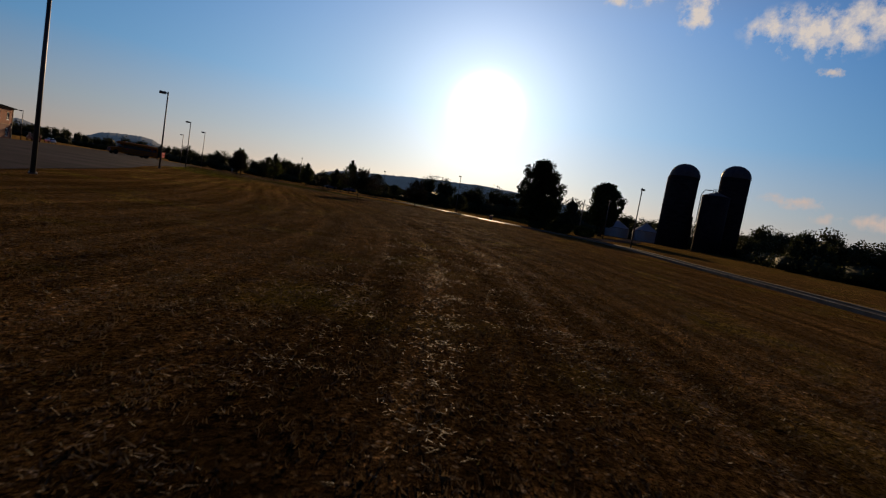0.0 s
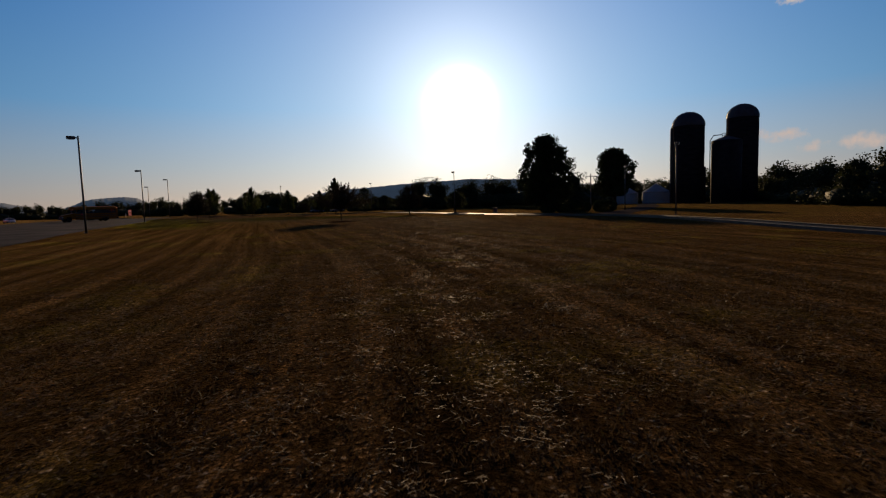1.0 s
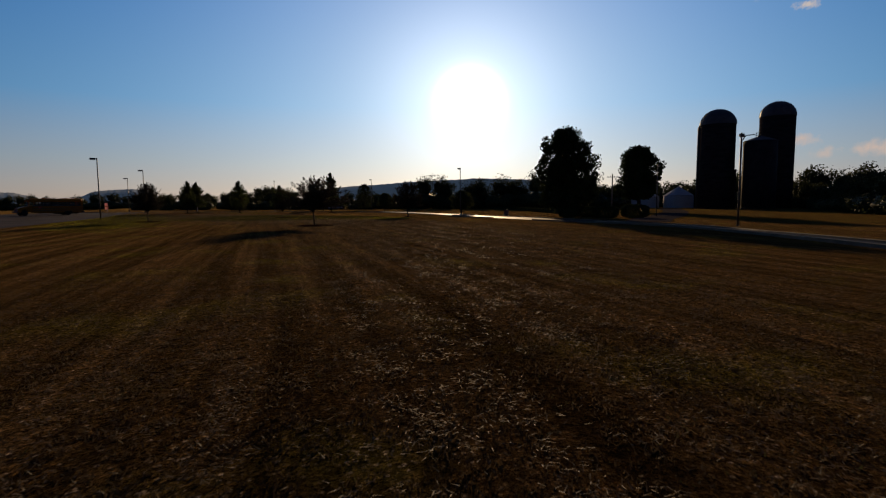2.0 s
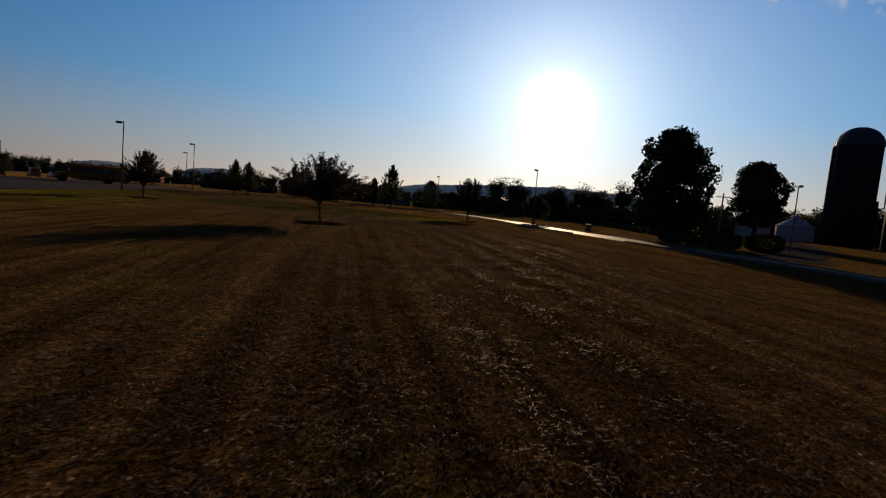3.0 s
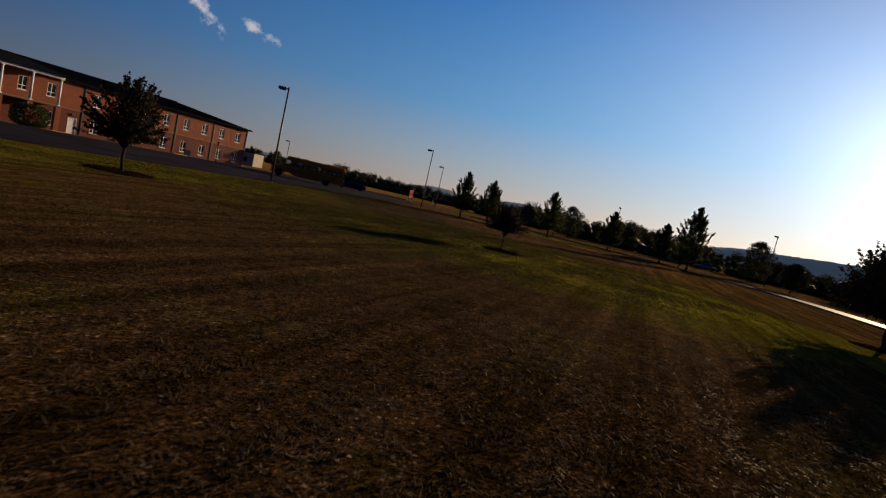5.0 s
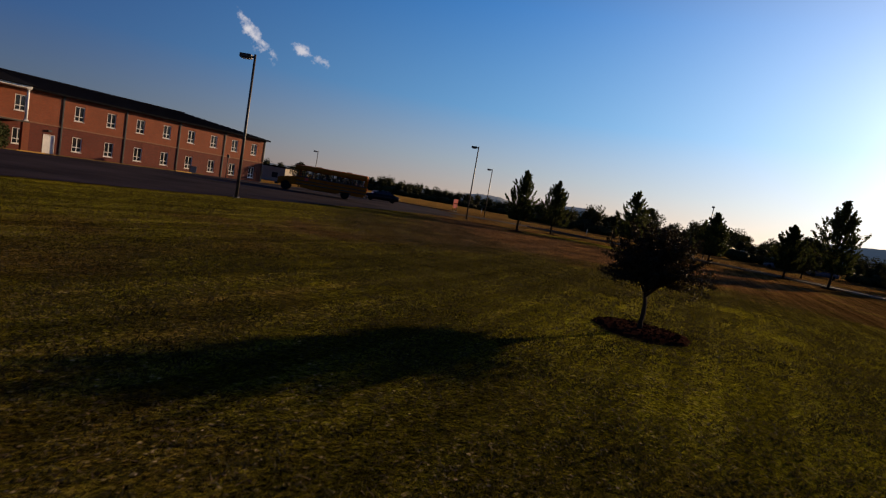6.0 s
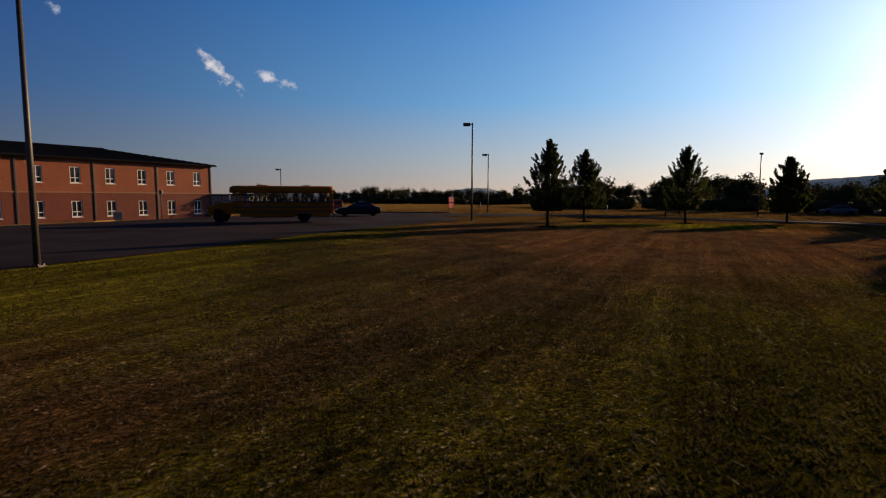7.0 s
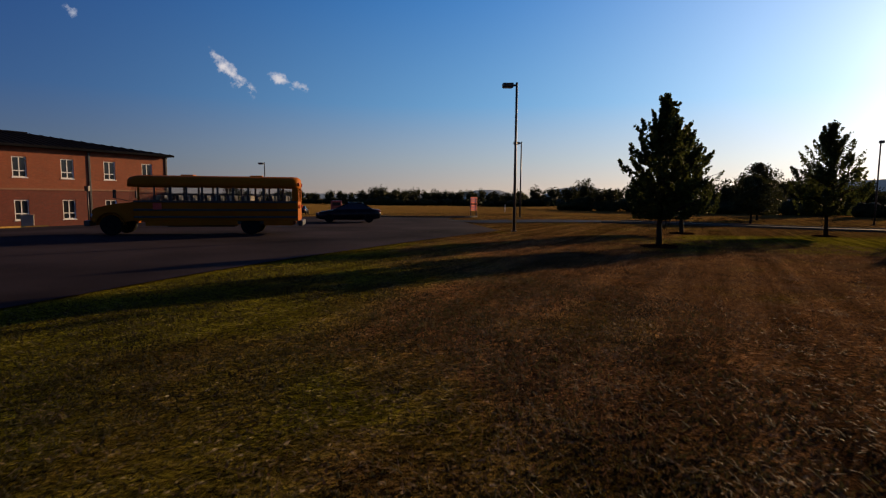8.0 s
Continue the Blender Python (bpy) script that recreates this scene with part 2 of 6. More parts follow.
def brick_material(name, brick_a, brick_b, mortar):
    m = bpy.data.materials.new(name)
    m.use_nodes = True
    n, l = m.node_tree.nodes, m.node_tree.links
    p = n["Principled BSDF"]
    tc = n.new("ShaderNodeTexCoord")
    sep = n.new("ShaderNodeSeparateXYZ")
    com = n.new("ShaderNodeCombineXYZ")
    add = n.new("ShaderNodeMath")
    l.new(tc.outputs["Object"], sep.inputs[0])
    l.new(sep.outputs[0], add.inputs[0])
    l.new(sep.outputs[1], add.inputs[1])
    l.new(add.outputs[0], com.inputs[0])
    l.new(sep.outputs[2], com.inputs[1])
    b = n.new("ShaderNodeTexBrick")
    b.inputs["Scale"].default_value = 1.0
    b.inputs["Brick Width"].default_value, b.inputs["Row Height"].default_value = 0.21, 0.075
    b.inputs["Mortar Size"].default_value = 0.008
    b.inputs["Color1"].default_value, b.inputs["Color2"].default_value, b.inputs["Mortar"].default_value = (*brick_a, 1), (*brick_b, 1), (*mortar, 1)
    l.new(com.outputs[0], b.inputs["Vector"])
    no = n.new("ShaderNodeTexNoise")
    no.inputs["Scale"].default_value, no.inputs["Detail"].default_value = 0.5, 6.0
    l.new(tc.outputs["Object"], no.inputs["Vector"])
    rng = n.new("ShaderNodeMapRange")
    rng.inputs["To Min"].default_value, rng.inputs["To Max"].default_value = 0.75, 1.2
    l.new(no.outputs["Fac"], rng.inputs["Value"])
    hs = n.new("ShaderNodeHueSaturation")
    l.new(rng.outputs[0], hs.inputs["Value"])
    l.new(b.outputs["Color"], hs.inputs["Color"])
    l.new(hs.outputs[0], p.inputs["Base Color"])
    bp = n.new("ShaderNodeBump")
    bp.inputs["Strength"].default_value, bp.inputs["Distance"].default_value = 0.5, 0.01
    l.new(b.outputs["Fac"], bp.inputs["Height"])
    bp.invert = True
    l.new(bp.outputs[0], p.inputs["Normal"])
    p.inputs["Roughness"].default_value = 0.85
    return m


M_BRICK_UP = brick_material("orange_brick", (0.27, 0.066, 0.022), (0.21, 0.048, 0.016), (0.19, 0.086, 0.046))
M_BELT = material("tan_masonry", (0.20, 0.095, 0.055), (0.28, 0.14, 0.08), 3.0, 0.85, 0.2, fine=25)
M_BRICK_LOW = brick_material("dark_red_brick", (0.155, 0.027, 0.013), (0.115, 0.020, 0.010), (0.105, 0.042, 0.027))


# ---------------------------------------------------------------- building helpers
def part(name, bm, mat, parent=None, label="", smooth=False):
    me = bpy.data.meshes.new(name)
    bm.to_mesh(me)
    bm.free()
    me.materials.append(mat)
    if smooth:
        for f in me.polygons:
            f.use_smooth = True
    ob = new(name, me)
    if parent is not None:
        ob.parent = parent
    if label:
        ob["label"] = label
    return ob


def mesh_part(name, verts, faces, mat, parent=None, label="", smooth=False):
    me = bpy.data.meshes.new(name)
    me.from_pydata(verts, [], faces)
    me.materials.append(mat)
    if smooth:
        me.polygons.foreach_set("use_smooth", [True] * len(me.polygons))
    me.update()
    ob = new(name, me)
    if parent is not None:
        ob.parent = parent
    if label:
        ob["label"] = label
    return ob


def empty(name, m):
    ob = new(name)
    ob.empty_display_size = 0.3
    ob.matrix_world = m
    return ob


def box(bm, x0, x1, y0, y1, z0, z1, bevel=0.0):
    made = bmesh.ops.create_cube(bm, size=1.0)["verts"]
    for v in made:
        v.co = Vector(((x0 + x1) / 2 + v.co.x * (x1 - x0), (y0 + y1) / 2 + v.co.y * (y1 - y0), (z0 + z1) / 2 + v.co.z * (z1 - z0)))
    if bevel:
        edges = list({e for v in made for e in v.link_edges})
        bmesh.ops.bevel(bm, geom=edges, offset=bevel, segments=2, profile=0.6, affect="EDGES")
    return bm


def tube(bm, path, radii, sides=8, cap=True):
    """A tapered tube along points."""
    rings = []
    for i, (p, r) in enumerate(zip(path, radii)):
        p = Vector(p)
        d = (Vector(path[min(i + 1, len(path) - 1)]) - Vector(path[max(i - 1, 0)])).normalized()
        s = d.orthogonal() if abs(d.z) < 0.95 else Vector((1, 0, 0)).cross(d).normalized()
        if abs(d.z) < 0.95:
            s = d.cross(Vector((0, 0, 1))).normalized()
        u = d.cross(s)
        rings.append([bm.verts.new(p + (s * math.cos(a) + u * math.sin(a)) * r) for a in (2 * math.pi * k / sides for k in range(sides))])
    for a, b in zip(rings, rings[1:]):
        for k in range(sides):
            bm.faces.new((a[k], a[(k + 1) % sides], b[(k + 1) % sides], b[k]))
    if cap:
        bm.faces.new(rings[0][::-1])
        bm.faces.new(rings[-1])
    return bm


def lathe(bm, profile, sides=32):
    """A turned shape about z from (radius, height) pairs."""
    rings = []
    for r, z in profile:
        rings.append([bm.verts.new((max(r, 0.001) * math.cos(2 * math.pi * k / sides), max(r, 0.001) * math.sin(2 * math.pi * k / sides), z)) for k in range(sides)])
    for a, b in zip(rings, rings[1:]):
        for k in range(sides):
            bm.faces.new((a[k], a[(k + 1) % sides], b[(k + 1) % sides], b[k]))
    bm.faces.new(rings[0][::-1])
    bm.faces.new(rings[-1])
    return bm


def smooth01(a, b, v):
    u = np.clip((v - a) / (b - a), 0.0, 1.0)
    return u * u * (3 - 2 * u)


def ground_z(x, y):
    """Height of the lawn: a shelf by the lot, lower along the drive and towards the school."""
    x, y = np.asarray(x, float), np.asarray(y, float)
    z = 0.05 - 0.25 * np.tanh((x - 16.0) / 10.0)
    west = (x + 11.0) * -0.94 + (y - 14.5) * 0.342
    z = z - 1.15 * smooth01(14.0, 52.0, west)
    z = z + 0.04 * np.sin(x * 0.21 + 1.0) * np.sin(y * 0.17) * smooth01(0.0, 20.0, -west)
    return z


def gz(x, y):
    return float(ground_z(x, y))


# ---------------------------------------------------------------- ground
LOT_NEAR = [(-54, -92), (-42.5, -61), (-32.0, -37.5), (-26.6, -21.0), (-15.8, 3.0), (-10.9, 14.2), (-8.4, 20.6), (-6.6, 27.5), (-4.4, 32.5), (-2.0, 37.6), (1.6, 44.6)]
LOT_FAR = [(-108.7, -71.8), (-83.2, -28.8), (-62.8, 5.6), (-50.0, 27.1), (-39.9, 44.3), (-32.2, 57.2), (-27.1, 65.8), (-22.5, 69.5), (-15, 68.5), (-8, 66.5), (-2, 66.0)]
DRIVE = [(-44, -102.5), (-36, -95.5), (-25, -85.6), (-14, -75.5), (-8, -70.0), (0, -62.3), (8, -55.3), (13.2, -50.8), (20.3, -41.3), (26.0, -30.0), (29.8, -20.0), (34.4, -9.0), (39.4, 2.0), (43.6, 13.0), (46.3, 25.0), (45.4, 37.0), (40.5, 48.0), (32.0, 57.5), (22.5, 62.5), (13.0, 63.0), (6.0, 59.5), (-0.5, 56.0)]


def resample(points, n):
    p = np.array(points, float)
    for _ in range(2):
        q = [p[0]]
        for a, b in zip(p, p[1:]):
            q += [a * 0.75 + b * 0.25, a * 0.25 + b * 0.75]
        q.append(p[-1])
        p = np.array(q)
    d = np.r_[0, np.cumsum(np.linalg.norm(np.diff(p, axis=0), axis=1))]
    s = np.linspace(0, d[-1], n)
    return np.c_[np.interp(s, d, p[:, 0]), np.interp(s, d, p[:, 1])]


def side_line(line, off):
    t = np.gradient(line, axis=0)
    t /= np.linalg.norm(t, axis=1, keepdims=True)
    return line + np.c_[-t[:, 1], t[:, 0]] * np.reshape(off, (-1, 1))


lot_near, lot_far = resample(LOT_NEAR, 90), resample(LOT_FAR, 90)
drive = resample(DRIVE, 190)
# the lane narrows past the farm entrance
near_half = 0.9 + 1.7 * np.clip((drive[:, 1] + 54.0) / 18.0, 0, 1)
far_half = 0.7 + 1.9 * np.clip((drive[:, 1] + 56.0) / 16.0, 0, 1)


def ribbon(name, a, b, across, lift, mat, label, category):
    rows = [a * (1 - u) + b * u for u in np.linspace(0, 1, across)]
    verts = [(x, y, gz(x, y) + lift) for r in rows for x, y in r]
    n = len(a)
    faces = [(i * n + j, i * n + j + 1, (i + 1) * n + j + 1, (i + 1) * n + j) for i in range(across - 1) for j in range(n - 1)]
    ob = mesh_part(name, verts, faces, mat, smooth=True)
    return tagged(ob, label, category, kind="structure")


def kerb(name, line, mat, label, wide=0.15, high=0.13, side=1.0):
    inner, outer = line, side_line(line, wide * side)
    verts, faces = [], []
    for (x, y), (u, v) in zip(inner, outer):
        z, w = gz(x, y), gz(u, v)
        verts += [(x, y, z - 0.1), (x, y, z + high - 0.02), (x + (u - x) * 0.15, y + (v - y) * 0.15, z + high), (u, v, w + high), (u, v, w - 0.1)]
    for i in range(len(inner) - 1):
        for k in range(4):
            a = i * 5 + k
            faces.append((a, a + 5, a + 6, a + 1))
    ob = mesh_part(name, verts, faces, mat)
    return tagged(ob, label, "kerb", kind="structure")


def near_polyline(px_, py_, line):
    d = np.full(px_.shape, 1e9)
    for a, b in zip(line[:-1:2], line[2::2]):
        ab = b - a
        t = np.clip(((px_ - a[0]) * ab[0] + (py_ - a[1]) * ab[1]) / (ab @ ab), 0, 1)
        d = np.minimum(d, np.hypot(px_ - a[0] - t * ab[0], py_ - a[1] - t * ab[1]))
    return d


def ground_material():
    m = bpy.data.materials.new("dry_lawn")
    m.use_nodes = True
    n, l = m.node_tree.nodes, m.node_tree.links
    p = n["Principled BSDF"]
    geo = n.new("ShaderNodeNewGeometry")
    pos = geo.outputs["Position"]

    def noise_(scale, detail=5.0, stretch=None, rough=0.55):
        t = n.new("ShaderNodeTexNoise")
        t.inputs["Scale"].default_value, t.inputs["Detail"].default_value, t.inputs["Roughness"].default_value = scale, detail, rough
        if stretch:
            mp = n.new("ShaderNodeMapping")
            mp.inputs["Rotation"].default_value, mp.inputs["Scale"].default_value = (0, 0, stretch[2]), (stretch[0], stretch[1], 1)
            l.new(pos, mp.inputs["Vector"])
            l.new(mp.outputs[0], t.inputs["Vector"])
        else:
            l.new(pos, t.inputs["Vector"])
        return t.outputs["Fac"]

    def math_(op, a, b=None, clamp=False):
        t = n.new("ShaderNodeMath")
        t.operation, t.use_clamp = op, clamp
        for i, v in enumerate((a, b)):
            if v is None:
                continue
            if isinstance(v, (int, float)):
                t.inputs[i].default_value = v
            else:
                l.new(v, t.inputs[i])
        return t.outputs[0]

    def mix_(fac, a, b):
        t = n.new("ShaderNodeMix")
        t.data_type = "RGBA"
        for i, v in ((0, fac), (6, a), (7, b)):
            if isinstance(v, tuple):
                t.inputs[i].default_value = (*v, 1)
            elif isinstance(v, (int, float)):
                t.inputs[i].default_value = v
            else:
                l.new(v, t.inputs[i])
        return t.outputs[2]

    sep = n.new("ShaderNodeSeparateXYZ")
    l.new(pos, sep.inputs[0])
    px_, py_ = sep.outputs[0], sep.outputs[1]

    def patch(cx, cy, rx, ry, turn=0.0):
        """1 inside a watered patch of lawn, fading out."""
        c, s = math.cos(turn), math.sin(turn)
        dx, dy = math_("SUBTRACT", px_, cx), math_("SUBTRACT", py_, cy)
        u = math_("DIVIDE", math_("ADD", math_("MULTIPLY", dx, c), math_("MULTIPLY", dy, s)), rx)
        v = math_("DIVIDE", math_("SUBTRACT", math_("MULTIPLY", dy, c), math_("MULTIPLY", dx, s)), ry)
        d = math_("ADD", math_("MULTIPLY", u, u), math_("MULTIPLY", v, v))
        return math_("SUBTRACT", 1.0, d, True)

    big, mid, small = noise_(0.045, 4), noise_(0.35, 6), noise_(2.6, 6, rough=0.7)
    grit = noise_(24.0, 5, rough=0.75)
    across_ = math_("SUBTRACT", math_("MULTIPLY", px_, 0.899), math_("MULTIPLY", py_, 0.438))
    along_ = math_("ADD", math_("MULTIPLY", px_, 0.438), math_("MULTIPLY", py_, 0.899))
    # the mower's tracks bend towards the south-west end
    bend = math_("MINIMUM", math_("ADD", along_, 60.0), 0.0)
    across_ = math_("ADD", across_, math_("MULTIPLY", math_("MULTIPLY", bend, bend), 0.0065))
    lanes = n.new("ShaderNodeCombineXYZ")
    l.new(math_("MULTIPLY", across_, 1.5), lanes.inputs[0])
    l.new(math_("MULTIPLY", along_, 0.05), lanes.inputs[1])
    mow_t = n.new("ShaderNodeTexNoise")
    mow_t.inputs["Scale"].default_value, mow_t.inputs["Detail"].default_value = 1.0, 3.0
    l.new(lanes.outputs[0], mow_t.inputs["Vector"])
    mow = mow_t.outputs["Fac"]
    fine_lanes = n.new("ShaderNodeCombineXYZ")
    l.new(math_("MULTIPLY", across_, 4.2), fine_lanes.inputs[0])
    l.new(math_("MULTIPLY", along_, 0.16), fine_lanes.inputs[1])
    wheel_t = n.new("ShaderNodeTexNoise")
    wheel_t.inputs["Scale"].default_value, wheel_t.inputs["Detail"].default_value = 1.0, 4.0
    l.new(fine_lanes.outputs[0], wheel_t.inputs["Vector"])
    stripe = math_("ADD", math_("MULTIPLY", math_("SUBTRACT", mow, 0.5), 3.4), math_("MULTIPLY", math_("SUBTRACT", wheel_t.outputs["Fac"], 0.5), 2.0))
    stripe = math_("ADD", stripe, 0.5, True)
    straw = mix_(math_("MULTIPLY", math_("SUBTRACT", small, 0.35), 3.0, True), (0.013, 0.0056, 0.0018), (0.074, 0.033, 0.0094))
    straw = mix_(math_("MULTIPLY", math_("SUBTRACT", grit, 0.46), 4.0, True), straw, (0.165, 0.108, 0.053))
    green = mix_(math_("MULTIPLY", math_("SUBTRACT", small, 0.35), 3.0, True), (0.005, 0.0046, 0.0016), (0.036, 0.031, 0.0062))
    green = mix_(math_("MULTIPLY", math_("SUBTRACT", grit, 0.50), 3.0, True), green, (0.074, 0.058, 0.034))
    lush = math_("MAXIMUM", math_("MULTIPLY", patch(7.5, -1, 18, 12.5, 0.72), 0.8), math_("MULTIPLY", patch(-11.0, 7, 7.0, 36, -0.27), 0.70))
    lush = math_("MAXIMUM", lush, patch(-7.2, 27, 3.8, 18, -0.25))
    lush = math_("MAXIMUM", lush, patch(17, 41, 14, 6, 0.5))
    lush = math_("MAXIMUM", lush, patch(12, -8, 12, 9, 0.6))
    lush = math_("MAXIMUM", lush, math_("MULTIPLY", patch(-4, -2, 15, 7, 0.1), 0.38))
    lush = math_("MAXIMUM", lush, math_("MULTIPLY", patch(-4, 15, 5, 12, 0.1), 0.35))
    weed = math_("MULTIPLY", math_("SUBTRACT", math_("ADD", math_("MULTIPLY", mid, 0.7), math_("MULTIPLY", big, 0.5)), 0.55), 6.0, True)
    weed = math_("MULTIPLY", weed, 0.65)
    lush = math_("MULTIPLY", math_("SUBTRACT", math_("ADD", lush, math_("MULTIPLY", math_("SUBTRACT", mid, 0.5), 1.4)), 0.05), 2.6, True)
    rust = math_("MULTIPLY", math_("SUBTRACT", math_("ADD", patch(12, 29, 23, 16, 0.3), math_("MULTIPLY", math_("SUBTRACT", mid, 0.5), 0.8)), 0.05), 2.2, True)
    clover = mix_(math_("MULTIPLY", math_("SUBTRACT", small, 0.35), 3.0, True), (0.032, 0.0145, 0.0050), (0.132, 0.064, 0.023))
    clover = mix_(math_("MULTIPLY", math_("SUBTRACT", grit, 0.48), 4.0, True), clover, (0.20, 0.110, 0.056))
    straw = mix_(rust, straw, clover)
    col = mix_(math_("MAXIMUM", math_("MULTIPLY", lush, math_("ADD", math_("MULTIPLY", stripe, 0.55), 0.5), True), math_("MULTIPLY", weed, math_("SUBTRACT", 1.0, math_("MULTIPLY", rust, 0.7)))), straw, green)
    rut = math_("MULTIPLY", math_("SUBTRACT", mow, 0.57), 7.0, True)
    rut = math_("MULTIPLY", rut, math_("MULTIPLY", math_("SUBTRACT", math_("ADD", grit, small), 0.72), 3.0, True))
    col = mix_(math_("MULTIPLY", rut, 0.55), col, (0.18, 0.105, 0.042))
    bare = math_("MULTIPLY", math_("SUBTRACT", 0.43, mow), 6.0, True)
    col = mix_(math_("MULTIPLY", bare, 0.62), col, (0.016, 0.007, 0.0025))
    # tall seeding grass beyond the drive and the lot
    far_north = math_("MULTIPLY", math_("SUBTRACT", py_, 82.0), 0.2, True)
    far_east = math_("MULTIPLY", math_("SUBTRACT", math_("SUBTRACT", math_("MULTIPLY", px_, 0.92), math_("MULTIPLY", py_, 0.38)), 50.0), 0.2, True)
    far = math_("MAXIMUM", far_north, far_east)
    field = mix_(mid, (0.15, 0.086, 0.025), (0.27, 0.160, 0.050))
    yard = mix_(mid, (0.038, 0.032, 0.009), (0.095, 0.072, 0.020))
    col = mix_(far_east, col, yard)
    col = mix_(far_north, col, field)
    crop = math_("MULTIPLY", patch(90, 20, 42, 13, 0.92), 4.0, True)
    col = mix_(crop, col, mix_(mid, (0.075, 0.088, 0.014), (0.135, 0.150, 0.026)))
    # dark thatch and soil between the tufts, the shade there painted in too
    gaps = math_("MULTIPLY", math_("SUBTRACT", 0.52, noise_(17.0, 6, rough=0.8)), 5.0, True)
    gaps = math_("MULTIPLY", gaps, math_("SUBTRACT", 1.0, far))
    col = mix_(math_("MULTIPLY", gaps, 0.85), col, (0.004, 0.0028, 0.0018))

    def leaflets(scale):
        """Small overlapping leaves: a random tone for each and painted shade in the gap round it."""
        t = n.new("ShaderNodeTexVoronoi")
        t.inputs["Scale"].default_value, t.inputs["Randomness"].default_value = scale, 1.0
        l.new(pos, t.inputs["Vector"])
        c = n.new("ShaderNodeSeparateColor")
        l.new(t.outputs["Color"], c.inputs[0])
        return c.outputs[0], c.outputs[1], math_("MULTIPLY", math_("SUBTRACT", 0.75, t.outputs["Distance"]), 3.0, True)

    tone, pale, leaf_in = leaflets(28.0)
    tone2, pale2, leaf_in2 = leaflets(66.0)
    near_lawn = math_("SUBTRACT", 1.0, far)
    # leaf tones, scaled down in the gaps as shade between leaves
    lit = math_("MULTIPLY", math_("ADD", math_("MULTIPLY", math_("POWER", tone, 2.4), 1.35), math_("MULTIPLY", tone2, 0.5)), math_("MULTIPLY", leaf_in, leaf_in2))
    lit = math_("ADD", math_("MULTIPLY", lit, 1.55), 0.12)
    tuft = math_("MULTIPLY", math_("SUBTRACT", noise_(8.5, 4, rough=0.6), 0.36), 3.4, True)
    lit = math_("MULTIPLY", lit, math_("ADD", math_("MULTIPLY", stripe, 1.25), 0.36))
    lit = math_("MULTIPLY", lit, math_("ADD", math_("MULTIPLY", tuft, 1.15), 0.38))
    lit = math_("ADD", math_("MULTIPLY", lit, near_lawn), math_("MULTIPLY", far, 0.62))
    speck = math_("MULTIPLY", math_("GREATER_THAN", math_("ADD", pale, math_("MULTIPLY", math_("SUBTRACT", mid, 0.5), 0.5)), 0.90), math_("MULTIPLY", near_lawn, 0.8))
    col = mix_(speck, col, (0.23, 0.175, 0.115))
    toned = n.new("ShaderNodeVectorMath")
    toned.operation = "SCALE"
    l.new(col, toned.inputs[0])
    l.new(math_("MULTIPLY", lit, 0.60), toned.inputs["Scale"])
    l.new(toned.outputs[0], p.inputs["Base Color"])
    p.inputs["Roughness"].default_value = 1.0
    p.inputs["Specular IOR Level"].default_value = 0.0
    # the nap of dry blade tips catches low light
    p.inputs["Sheen Roughness"].default_value = 0.29
    nap = math_("MULTIPLY", math_("SUBTRACT", 1.0, gaps), math_("ADD", math_("MULTIPLY", math_("MULTIPLY", stripe, near_lawn), 0.42), 0.44))
    l.new(math_("MULTIPLY", nap, math_("ADD", math_("MULTIPLY", tuft, 0.4), 0.75)), p.inputs["Sheen Weight"])
    fresh = math_("MULTIPLY", patch(11.0, -4.0, 11, 8.5, 0.8), 2.4, True)
    lush_tip = mix_(fresh, (0.40, 0.368, 0.032), (0.80, 0.760, 0.045))
    l.new(mix_(lush, mix_(rust, (0.27, 0.156, 0.054), (0.59, 0.300, 0.115)), lush_tip), p.inputs["Sheen Tint"])
    h = math_("ADD", math_("MULTIPLY", small, 0.13), math_("MULTIPLY", grit, 0.045))
    h = math_("ADD", h, math_("MULTIPLY", mid, 0.12))
    h = math_("ADD", h, math_("ADD", math_("MULTIPLY", math_("MULTIPLY", leaf_in, tone), 0.012), math_("MULTIPLY", tuft, 0.022)))
    b = n.new("ShaderNodeBump")
    b.inputs["Strength"].default_value, b.inputs["Distance"].default_value = 0.8, 1.0
    l.new(h, b.inputs["Height"])
    l.new(b.outputs[0], p.inputs["Normal"])
    return m


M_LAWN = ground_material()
axis = np.r_[-4800, -2500, -1400, -900, -600, -420, -300, np.arange(-220, 221, 4.0), 300, 420, 600, 900, 1400, 2500, 4800]
gx, gy = np.meshgrid(axis, axis, indexing="ij")
gzv = ground_z(gx, gy)
# under the lot and the drive the soil lies lower than the paving
n_ax = len(axis)
g_faces = [(i * n_ax + j, (i + 1) * n_ax + j, (i + 1) * n_ax + j + 1, i * n_ax + j + 1) for i in range(n_ax - 1) for j in range(n_ax - 1)]
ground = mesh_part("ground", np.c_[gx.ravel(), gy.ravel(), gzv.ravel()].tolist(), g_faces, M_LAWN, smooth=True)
tagged(ground, "mown lawn of dry brown and green grass", "lawn", kind="structure")

